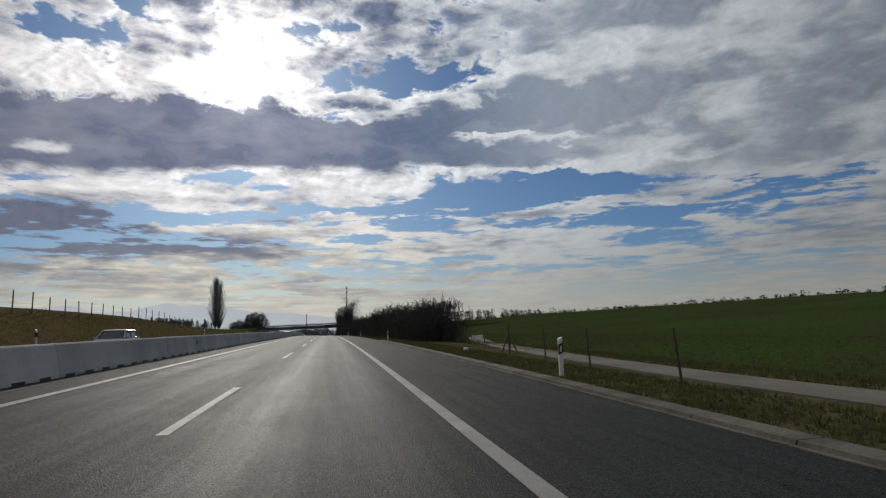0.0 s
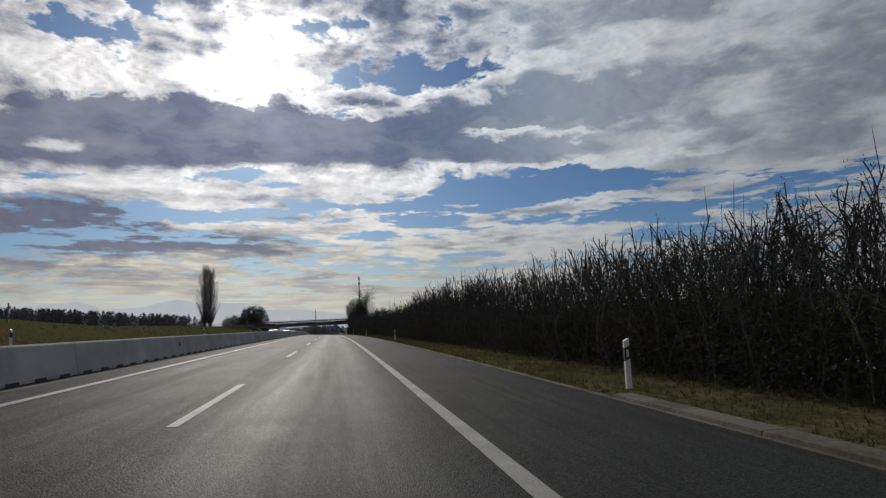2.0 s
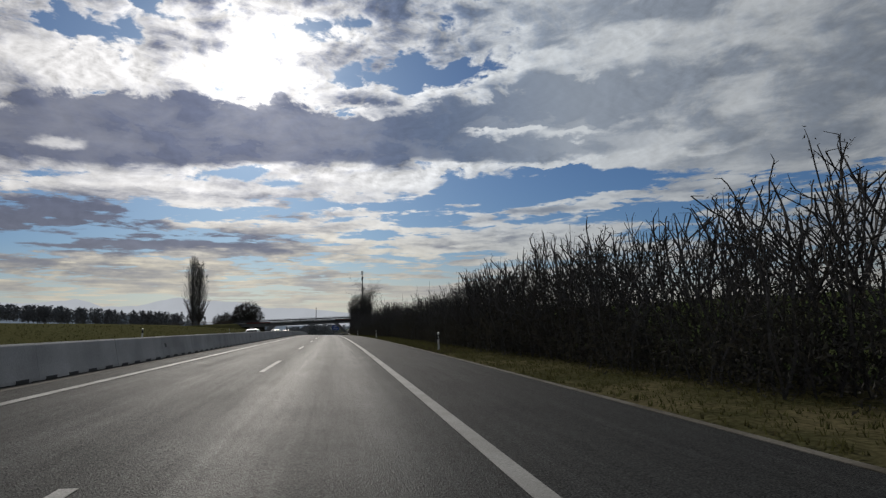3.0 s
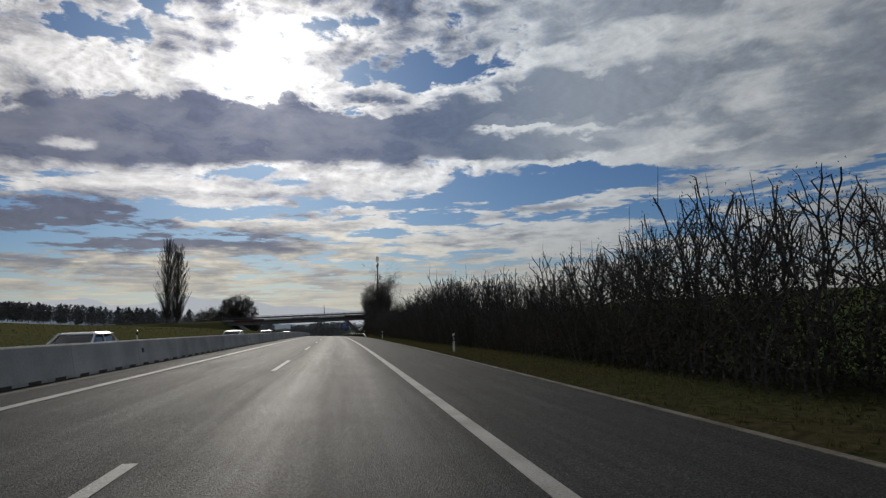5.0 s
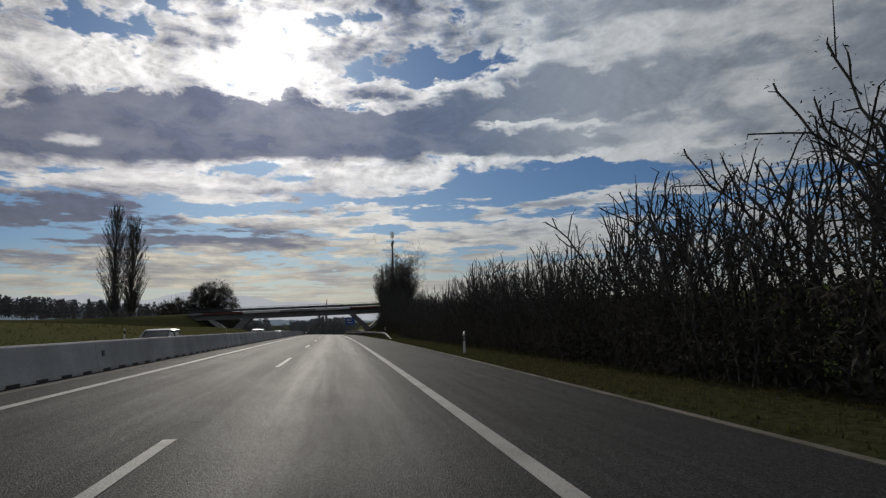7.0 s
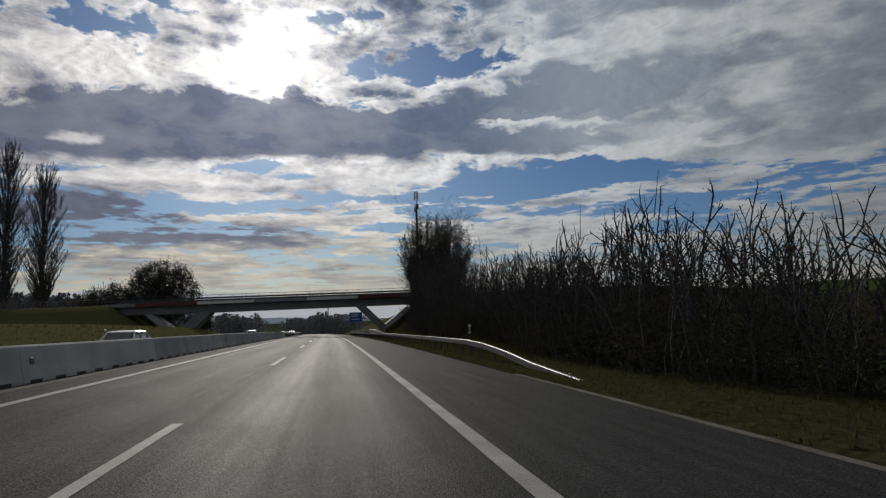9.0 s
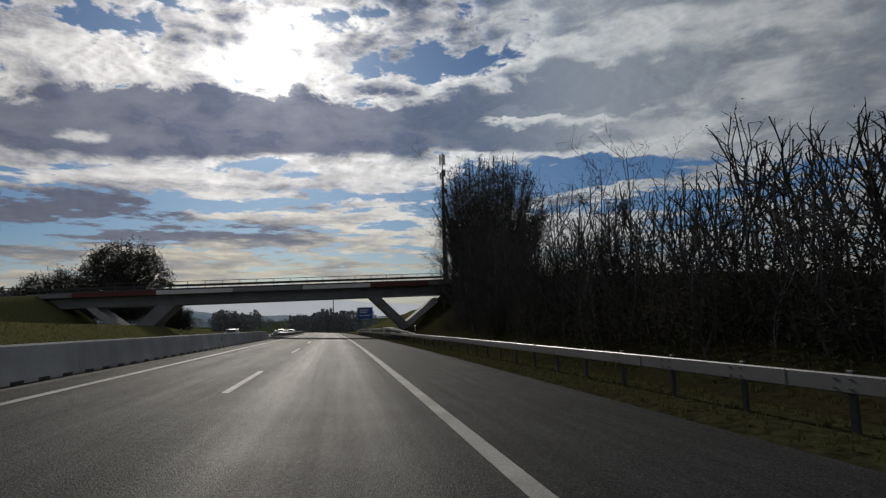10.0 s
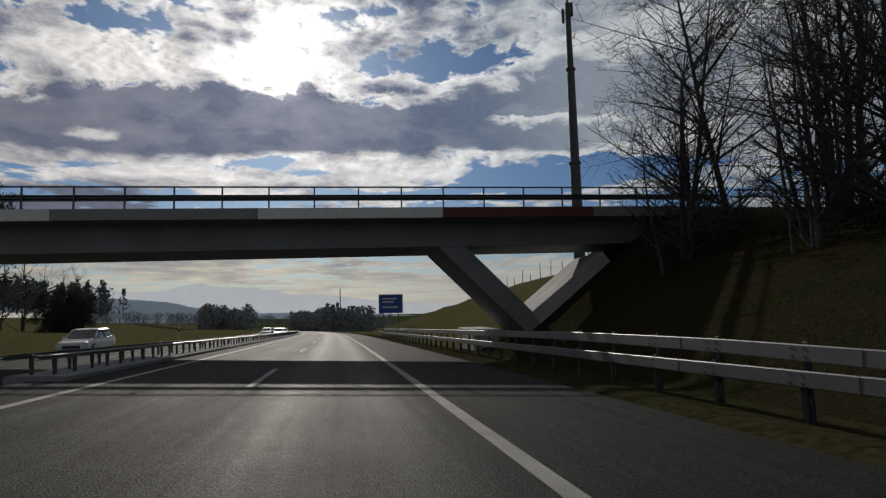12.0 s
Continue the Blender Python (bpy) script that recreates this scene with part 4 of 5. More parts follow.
def build_fences():
    def stake(h, lean, r=0.035):
        v, f = [], []
        tube(v, f, (0, 0, -0.4), (lean * 0.5, 0.01, h * 0.5), r, r * 0.95, 6)
        tube(v, f, (lean * 0.5, 0.01, h * 0.5), (lean, 0, h), r * 0.95, r * 0.85, 6, True)
        return v, f
    # wire fence between verge and track
    fence = empty("wire_fence", Matrix(), label="thin leaning wooden stakes with wire along the farm track", category="fence", group="wire fences")
    st = [-30.0, -24.0, -18.0, -12.0, -6.0, 0.5, 6.6, 12.7, 18.4, 23.3, 30.0, 37.2, 45.2, 51.0, 55.5]
    for s in st[:10] + st[11:14]:
        part("stake", *stake(1.35, random.uniform(-0.16, -0.02)), WOOD, fence, m=spot(s, fence_u(s), ground_z(s, fence_u(s))))
    for z in (0.5, 0.85, 1.2):
        v, f = [], []
        ss = [(a + (b - a) * i / 3, (0, -0.03, -0.03)[i]) for a, b in zip(st, st[1:]) for i in range(3)]
        strand(v, f, [at(s, fence_u(s), z + sag) for s, sag in ss], 0.0013)
        part("wire", v, f, WIRE, fence)
    # braced end posts
    for s, u in ((30.0, fence_u(30.0)), (55.5, fence_u(55.5))):
        b = empty("braced_post", spot(s, u), label="weathered wooden fence post with two slanting braces", category="fence post", group="braced posts")
        v, f = [], []
        tube(v, f, (0, 0, -0.4), (0, 0, 1.5), 0.07, 0.065, 8, True)
        part("post", v, f, WOOD, b)
        for sg in (-1, 1):
            v, f = [], []
            tube(v, f, (-0.22 * sg, 0.9 * sg, -0.2), (0, 0.04 * sg, 1.15), 0.045, 0.045, 7, True)
            part("brace", v, f, WOOD, b)
    # fence along the top of the far bank
    fence = empty("bank_fence", Matrix(), label="dark wooden stakes with wire along the top of the bank", category="fence", group="wire fences")
    st = [28.5 + 2.75 * k for k in range(-6, 26)]
    for s in st:
        part("stake", *stake(1.25 if round(s) % 3 else 1.5, random.uniform(-0.06, 0.06), 0.05), WOOD, fence, m=spot(s, -21.5, ground_z(s, -21.5)))
    for z in (0.6, 1.1):
        v, f = [], []
        strand(v, f, [ground_at(s, -21.5, z) for s in st], 0.004)
        part("wire", v, f, WIRE, fence)
    # young vines or stakes on the bank beyond the overpass
    fence = empty("slope_fence", Matrix(), label="row of thin stakes along the top of the grassy cutting", category="fence", group="wire fences")
    for k in range(34):
        s = 362 + 3.0 * k
        part("stake", *stake(1.6 + random.uniform(-.3, .9), random.uniform(-0.1, 0.1), 0.04), WOOD, fence, m=spot(s, 21.5, ground_z(s, 21.5)))


build_fences()


def build_litter():
    """A crumpled white bag in the grass."""
    v, f = [], []
    for i in range(7):
        for j in range(10):
            a, b = math.pi * i / 6, 2 * math.pi * j / 10
            k = 0.14 * (1 + 0.45 * noise.noise(Vector((math.sin(a) * math.cos(b) * 2.3, math.sin(a) * math.sin(b) * 2.3, math.cos(a) * 2.3 + 4))))
            v.append((math.sin(a) * math.cos(b) * k * 1.3, math.sin(a) * math.sin(b) * k, math.cos(a) * k * 0.75 + 0.07))
    f = [(i * 10 + j, (i + 1) * 10 + j, (i + 1) * 10 + (j + 1) % 10, i * 10 + (j + 1) % 10) for i in range(6) for j in range(10)]
    tagged(part("litter_bag", v, f, PLASTIC, m=spot(34.3, 8.1, ground_z(34.3, 8.1), 30)), "crumpled white plastic bag lying in the verge grass", "litter")


build_litter()


# ---- trees ----
def grow(v, f, p, d, length, r, depth, rng, o):
    """One limb and all that grows from it. o: sides, bend, lift, kids, fork angle, shrink."""
    n = o["sides"][min(depth, len(o["sides"]) - 1)]
    segs = (o.get("segs", 3) if depth == 0 else o.get("segs1", 3)) if depth <= 1 else (1 if depth == o["depth"] else 2)
    q = Vector(p)
    d = d.normalized()
    tips = []
    for i in range(segs):
        d = (d + Vector((rng.uniform(-1, 1), rng.uniform(-1, 1), rng.uniform(-1, 1))) * o["bend"] * (1.0 if depth == 0 else o.get("crook", 1.0)) + Vector((0, 0, o["lift"]))).normalized()
        e = q + d * (length / segs)
        ra, rb = r * (1 - 0.82 * i / segs), r * (1 - 0.82 * (i + 1) / segs)
        tube(v, f, q, e, ra, rb, n)
        q = e
        bare = int(o.get("bare", 0) * segs) if depth == 0 else 0
        if depth < o["depth"] and i >= bare:
            kids = o["kids"][min(depth, len(o["kids"]) - 1)]
            k = kids / (segs - bare)
            k = int(k) + (1 if rng.random() < k - int(k) else 0)
            for _ in range(k):
                w = d.orthogonal().normalized()
                w.rotate(Matrix.Rotation(rng.uniform(0, 6.283), 3, d))
                a = radians(rng.uniform(*o["fork"]))
                nd = d * math.cos(a) + w * math.sin(a)
                tips += grow(v, f, q - d * rng.uniform(0, length / segs), nd, length * rng.uniform(*o["shrink"]) * (1 - o.get("spire", 0) * (i / segs if depth == 0 else 0)), max(ra * 0.5, o["twig"]), depth + 1, rng, o)
    tips.append((q, d))
    return tips


def leaf_cards(points, rng, count, size, reach):
    v, f = [], []
    for _ in range(count):
        p, d = points[rng.randrange(len(points))]
        c = p + Vector((rng.gauss(0, 1), rng.gauss(0, 1), rng.gauss(0, 1))) * reach
        a = Vector((rng.uniform(-1, 1), rng.uniform(-1, 1), rng.uniform(-1, 1))).normalized()
        b = a.orthogonal().normalized()
        b.rotate(Matrix.Rotation(rng.uniform(0, 6.283), 3, a))
        s = size * rng.uniform(0.6, 1.3)
        k = len(v)
        v += [tuple(c - b * s), tuple(c + a * s * 0.6), tuple(c + b * s)]
        f.append((k, k + 1, k + 2))
    return v, f


def make_tree(name, label, category, group, seed, stems, height, radius, o, leaves=0, leaf_size=0.06, reach=0.25, low_leaves=0, base_spread=0.1, lean=0.15, dense=0.50):
    rng = random.Random(seed)
    tree = empty(name, Matrix(), label=label, category=category, group=group)
    v, f, tips = [], [], []
    for i in range(stems):
        a = 6.283 * (i + rng.random() * 0.7) / stems
        p = Vector((math.cos(a), math.sin(a), 0)) * base_spread * math.sqrt(rng.random()) + Vector((0, 0, -0.3))
        d = Vector((math.cos(a) * lean * rng.uniform(0.3, 1.3), math.sin(a) * lean * rng.uniform(0.3, 1.3), 1))
        tips += grow(v, f, p, d, height * rng.uniform(0.8, 1.05), radius * rng.uniform(0.6, 1.1), 0, rng, o)
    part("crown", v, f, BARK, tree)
    if leaves:
        part("leaves", *leaf_cards(tips, rng, leaves, leaf_size, reach), LEAF, tree, "sparse brown winter leaves")
    if low_leaves:
        pts = []
        for _ in range(300):
            z = height * dense * rng.random() ** 0.8
            w = (base_spread + 0.9) * (0.5 + 0.8 * rng.random())
            a = rng.uniform(0, 6.283)
            pts.append((Vector((math.cos(a) * w, math.sin(a) * w, z)), Vector((0, 0, 1))))
        part("undergrowth", *leaf_cards(pts, rng, low_leaves, leaf_size * 2.3, 0.24), LEAF, tree, "dense dark leaves low down")
    return tree


def antler(v, f, p, d, reach, r, rng, tips, top):
    """A crooked stem that forks as it climbs, knobbly with short spurs to its blunt tips."""
    q = Vector(p)
    while reach > 0.05:
        step = min(reach, rng.uniform(0.17, 0.30) * (1.5 if q.z < 0.25 * top else 1.0))
        d = (d + Vector((rng.uniform(-1, 1), rng.uniform(-1, 1), rng.uniform(-0.8, 0.8))) * 0.26 + Vector((0, 0, 0.13))).normalized()
        e = q + d * step
        thin_r = max(0.0062, r * 0.93)
        tube(v, f, q, e, r, thin_r, 4 if r > 0.034 else 3)
        q, r = e, thin_r
        reach -= step
        tips.append((q, d))
        if q.z > 0.28 * top:
            for _ in range(1 if rng.random() < 0.8 else 0):
                w = (d * 0.8 + Vector((rng.gauss(0, 1), rng.gauss(0, 1), rng.gauss(0, 0.8)))).normalized()
                k = rng.uniform(0.05, 0.17)
                tube(v, f, q, q + w * k, r * 0.62, r * 0.42, 3)
                tips.append((q + w * k, w))
            if rng.random() < (0.34 if q.z < 0.55 * top else 0.5) and reach > 0.22:
                w = d.orthogonal().normalized()
                w.rotate(Matrix.Rotation(rng.uniform(0, 6.283), 3, d))
                a = radians(rng.uniform(24, 52))
                antler(v, f, q, d * math.cos(a) + w * math.sin(a), reach * rng.uniform(0.55, 0.95), r * 0.82, rng, tips, top)
                d = (d - w * 0.28).normalized()


def make_bush(seed, stems, leaves, dense, low):
    """A bush of about 3.3 m: forking stems over a dense, dark and twiggy foot."""
    rng = random.Random(seed)
    bush = empty("bush", Matrix(), label="tall bare winter bush with dark tangled twigs beside the shoulder", category="bush", group="roadside bushes")
    v, f, tips = [], [], []
    for i in range(stems):
        a = 6.283 * (i + rng.random() * 0.7) / stems
        w = 0.85 * math.sqrt(rng.random())
        antler(v, f, Vector((math.cos(a) * w, math.sin(a) * w, -0.3)), Vector((math.cos(a) * rng.uniform(0, 0.4), math.sin(a) * rng.uniform(0, 0.4), 1)).normalized(), rng.uniform(2.7, 3.9), rng.uniform(0.025, 0.037), rng, tips, 3.3)
    # straight young shoots that stand above the crown
    for _ in range(3):
        p, d = tips[rng.randrange(len(tips))]
        if p.z > 1.5:
            tube(v, f, p, p + Vector((rng.uniform(-0.1, 0.1), rng.uniform(-0.1, 0.1), rng.uniform(0.5, 0.9))), 0.011, 0.004, 3)
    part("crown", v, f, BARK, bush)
    part("leaves", *leaf_cards([q for q in tips if q[0].z > 0.9], rng, leaves, 0.024, 0.06), LEAF, bush, "sparse brown winter leaves")
    foot, upper = [], []
    for _ in range(400):
        z = 3.3 * dense * rng.random() ** 0.75
        w = 1.35 * math.sqrt(rng.random())
        a = rng.uniform(0, 6.283)
        (foot if z < 3.3 * dense * 0.62 else upper).append((Vector((math.cos(a) * w, math.sin(a) * w, z)), None))
    part("undergrowth", *merge(leaf_cards(foot, rng, low * 7 // 8, 0.064, 0.20), leaf_cards(upper, rng, low // 2, 0.042, 0.20)), LEAF, bush, "dense dark leaves low down")
    return bush


HEDGE_TOP = [(58, 3.6), (62.8, 5.0), (68, 5.2), (72, 5.0), (78, 5.4), (88, 5.3), (100, 5.8), (112, 6.4), (125, 6.0), (140, 5.3), (157, 5.6), (169.5, 4.0), (171.5, 4.5), (173, 5.5), (175, 6.4), (177.5, 6.1), (179, 5.4),
             (183, 5.6), (187, 6.3), (193, 6.5), (196.6, 7.3), (198.2, 6.6), (199.6, 6.0), (202, 6.4), (206, 6.6), (210, 6.0), (213.6, 5.7), (218, 5.9), (228, 6.5), (236, 6.6), (245, 4.6), (249, 4.1), (251, 4.6), (254.5, 5.9), (262, 6.8), (266, 5.9),
             (271, 5.8), (276, 6.6), (279, 7.4), (281, 7.2), (283, 6.8), (286, 7.0), (288, 7.9), (291.5, 7.9), (294, 6.6), (302, 6.2), (312, 5.8), (318, 4.6)]


def curve_limb(v, f, p, q, r0, r1, rise, n, segs=4):
    """A limb that leaves p steeply and bends over to q. Returns its joints."""
    mid = p.lerp(q, 0.45) + Vector((0, 0, rise))
    pts = [p * (1 - t) ** 2 + mid * (2 * t * (1 - t)) + q * t * t for t in (i / segs for i in range(segs + 1))]
    for i in range(segs):
        tube(v, f, pts[i], pts[i + 1], r0 + (r1 - r0) * i / segs, r0 + (r1 - r0) * (i + 1) / segs, n)
    return pts


def twigs_on(v, f, pts, rng, count, length, r, up, out):
    """Fine twigs along the outer part of a limb, each with one side shoot."""
    for _ in range(count):
        t = rng.uniform(0.42, 1.0) * (len(pts) - 1)
        i = min(int(t), len(pts) - 2)
        p = pts[i].lerp(pts[i + 1], t - i)
        d = (pts[i + 1] - pts[i]).normalized() * out + Vector((rng.gauss(0, 1), rng.gauss(0, 1), rng.gauss(0, 1))) * 0.42 + Vector((0, 0, up))
        d.normalize()
        k = length * rng.uniform(0.5, 1.2)
        e = p + d * k
        tube(v, f, p, e, r, r * 0.5, 3)
        for _ in range(2):
            w = (d + Vector((rng.gauss(0, 1), rng.gauss(0, 1), rng.gauss(0, 1))) * 0.45 + Vector((0, 0, up * 0.5))).normalized()
            q = p.lerp(e, rng.uniform(0.3, 0.9))
            tube(v, f, q, q + w * k * rng.uniform(0.4, 0.75), r * 0.7, r * 0.35, 3)


def broom_tree(name, label, group, seed, limbs, height, half_width, centre, half_height, twig_count, twig, r, ivy=0, leaf=0.055, foot=0.25):
    """A round bare tree: limbs fan from a short trunk to an uneven dome and end in fine twigs."""
    rng = random.Random(seed)
    tree = empty(name, Matrix(), label=label, category="tree", group=group)
    v, f = [], []
    tube(v, f, (0, 0, -0.5), (0, 0, height * 0.22), r * 3.2, r * 2.4, 9)
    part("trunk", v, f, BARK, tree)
    v, f = [], []
    for i in range(limbs):
        z = 1 - 1.75 * (i + 0.5) / limbs
        a = i * 2.39996 + rng.uniform(-0.3, 0.3)
        w = math.sqrt(max(0.0, 1 - z * z))
        k = rng.uniform(0.70, 0.93) * (1 + 0.13 * noise.noise(Vector((math.cos(a) * w * 1.7, math.sin(a) * w * 1.7, z * 1.7 + seed))))
        q = Vector((math.cos(a) * w * half_width * k, math.sin(a) * w * half_width * k, centre + z * half_height * k))
        p = Vector((math.cos(a) * foot * math.sqrt(rng.random()), math.sin(a) * foot * math.sqrt(rng.random()), rng.uniform(0.06, 0.24) * height / (1 + 3 * (foot > 1))))
        pts = curve_limb(v, f, p, q, r * rng.uniform(0.6, 1.1), r * 0.25, 0.10 * height * max(0.0, 1 - abs(z)), 4)
        twigs_on(v, f, pts, rng, twig_count, half_width * 0.085, twig, 0.03, 0.3)
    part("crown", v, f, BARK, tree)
    if ivy:
        pts = []
        for _ in range(300):
            d = Vector((rng.gauss(0, 1), rng.gauss(0, 1), rng.gauss(0, 1))).normalized() * rng.random() ** 0.36 * 0.90
            pts.append((Vector((d.x * half_width, d.y * half_width, centre - 0.1 * half_height + d.z * half_height)), d))
        part("foliage", *leaf_cards(pts, rng, ivy, leaf * half_width / 3.7, half_width * 0.055), LEAF, tree, "dark ivy and fine twigs inside the crown")
    return tree


def spire_tree(name, label, group, seed, limbs, height, half_width, twig_count, twig):
    """A slender poplar: steep limbs all the way up the trunk, widest in its lower third."""
    rng = random.Random(seed)
    tree = empty(name, Matrix(), label=label, category="tree", group=group)
    v, f = [], []
    taper(v, f, [(0.12 * math.sin(i + seed), 0.1 * math.cos(i), height * i / 8 - 0.3) for i in range(9)], [0.43 - 0.4 * i / 8 for i in range(9)])
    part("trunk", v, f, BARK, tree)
    v, f = [], []
    for i in range(limbs):
        t = 0.10 + 0.87 * (i + rng.random()) / limbs
        a = i * 2.39996 + rng.uniform(-0.5, 0.5)
        bulge = (t / 0.38) ** 0.8 if t < 0.38 else math.sqrt(max(0.03, 1 - ((t - 0.38) / 0.64) ** 2))
        w = half_width * bulge * rng.uniform(0.3, 1.05) * (1 + 0.3 * noise.noise(Vector((math.cos(a) * 1.3, math.sin(a) * 1.3, t * 7 + seed))))
        q = Vector((math.cos(a) * w, math.sin(a) * w, height * t))
        p = Vector((0, 0, height * max(0.05, t - rng.uniform(0.14, 0.26))))
        pts = curve_limb(v, f, p, q, 0.12 * (1.15 - t), 0.03, -0.02 * height * (1 - t), 4)
        twigs_on(v, f, pts, rng, twig_count, 1.3, twig, 1.3, 0.8)
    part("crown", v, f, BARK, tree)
    return tree


def hedge_height(s):
    return np.interp(s, [p[0] for p in HEDGE_TOP], [p[1] for p in HEDGE_TOP])


def build_hedge():
    kinds, tops = [], []
    for k in range(6):
        t = make_bush(40 + k, (9, 8, 8, 8, 9, 8)[k], (500, 1500, 300, 1300, 260, 600)[k], (0.46, 0.56, 0.52, 0.54, 0.46, 0.52)[k], (1220, 1400, 1260, 1350, 1220, 1260)[k])
        zs = sorted(q.co.z for q in t.children[0].data.vertices)
        tops.append(zs[-20])
        kinds.append(t)
    used = set()
    rng = random.Random(5)
    for row, (u0, ds, k0) in enumerate(((9.9, 2.9, 0.72), (11.6, 2.7, 1.0), (13.6, 5.8, 1.02), (9.3, 2.4, 0.48))):
        s = 60.6 + row * 1.1 if row < 3 else 279
        while s < 318:
            u = u0 + rng.uniform(-0.5, 0.5) + 0.7 * smooth01(s, 250, 270) + 0.5 * smooth01(s, 300, 312)
            if row == 2 and 284 < s < 303:
                s += ds
                continue
            h = (hedge_height(s) - ground_z(s, u)) * k0 * rng.uniform(0.86, 1.03)
            k = rng.choice((1, 3)) if s < 72 or 138 < s < 168 or 183 < s < 188 or 192 < s < 197.5 or 287 < s < 290.5 else rng.choice((0, 2, 4, 5))
            h /= tops[k]
            m = spot(s, u, ground_z(s, u) * (1.0) - 0.1, rng.uniform(0, 360), h * 1.0)
            if k not in used:
                kinds[k].matrix_basis = m
                used.add(k)
            else:
                o = copy_thing(kinds[k], Matrix())
                o.matrix_basis = m
            s += ds * rng.uniform(0.75, 1.25) * (0.62 if s < 80 else 1.0)
    # dark scrub under the trees beside the overpass
    for i in range(16):
        s, u = rng.uniform(341.5, 346.3), 17.5 + i * 1.15
        k = rng.randrange(6)
        o = copy_thing(kinds[k], Matrix())
        o.matrix_basis = spot(s, u, ground_z(s, u) - 0.1, rng.uniform(0, 360), rng.uniform(0.40, 0.72))
    for i in range(9):
        s = 320 + i * 2.4
        u = 17.6 + rng.uniform(-0.6, 1.6)
        o = copy_thing(kinds[(0, 2, 4, 5)[i % 4]], Matrix())
        o.matrix_basis = spot(s, u, ground_z(s, u) - 0.1, rng.uniform(0, 360), rng.uniform(0.5, 0.8))


build_hedge()

TRUNKED = dict(segs=7, bare=0.12, sides=[9, 5, 4, 3], bend=0.07, lift=0.03, kids=[24, 9, 5], fork=(34, 70), shrink=(0.32, 0.48), depth=3, twig=0.015)
SLIM = dict(segs=6, sides=[7, 4, 3, 3], bend=0.07, lift=0.05, kids=[17, 7, 4], fork=(25, 62), shrink=(0.22, 0.36), depth=3, twig=0.014)


def place(tree, first, m):
    if first:
        tree.matrix_basis = m
        return tree
    o = copy_thing(tree, Matrix())
    o.matrix_basis = m
    return o


def build_grove():
    rng = random.Random(11)
    slim = [make_tree("tree", "slender bare winter tree on the slope beside the overpass", "tree", "slope trees", 70 + k, 1 + k % 2, 12.5, 0.17, SLIM, leaves=150, leaf_size=0.05, reach=0.15, base_spread=0.35, lean=0.07) for k in range(4)]
    round_head = broom_tree("tree", "round dark ivy-grown tree rising above the bushes", "slope trees", 90, 280, 13.5, 5.8, 9.0, 5.8, 17, 0.024, 0.08, ivy=24000, foot=2.6)
    round_head.matrix_basis = spot(315.2, 14.1, ground_z(316, 13.7) - 0.3, 20)
    tall = [make_tree("tree", "tall bare tree with spreading side branches beside the overpass", "tree", "slope trees", 95 + k, 1 + k, 15.5, 0.27 - 0.06 * k, TRUNKED, leaves=500, leaf_size=0.05, reach=0.12, base_spread=0.4, lean=(0.10, 0.16)[k]) for k in range(2)]
    used = set()
    for s, u, k, turn, j in ((343.4, 16.4, 0.72, 40, 1), (344.8, 17.2, 0.85, 130, 0), (344.6, 20.2, 1.0, 300, 0), (338.5, 20.4, 0.9, 80, 1), (322.0, 15.0, 0.6, 110, 1), (325.5, 16.2, 0.64, 350, 0), (336.0, 18.6, 0.95, 190, 0), (333.0, 16.6, 0.72, 20, 1), (329.0, 17.4, 0.68, 220, 0),
                             (304.5, 11.2, 0.44, 60, 1), (308.0, 13.6, 0.42, 170, 0), (311.0, 10.8, 0.42, 300, 1), (306.5, 15.0, 0.40, 20, 1)):
        place(tall[j], ("t", j) not in used, spot(s, u, ground_z(s, u), turn, k))
        used.add(("t", j))
    for i in range(12):
        s = rng.uniform(321, 345)
        u = rng.uniform(14.8, min(22.0, (s - 239) * 0.205))
        j = rng.randrange(4)
        place(slim[j], ("s", j) not in used, spot(s, u, ground_z(s, u), rng.uniform(0, 360), rng.uniform(0.62, 0.8)))
        used.add(("s", j))
    # bare trees that stand in the hedge before the round tree
    for i in range(22):
        s, u = 283.5 + i * 1.35 + rng.uniform(-0.6, 0.6), rng.uniform(9.8, 11.4)
        j = rng.randrange(4)
        place(slim[j], ("s", j) not in used, spot(s, u, ground_z(s, u), rng.uniform(0, 360), rng.uniform(0.42, 0.50) * (1 + 0.15 * smooth01(s, 300, 306))))
        used.add(("s", j))
    return slim


SLIM_TREES = build_grove()


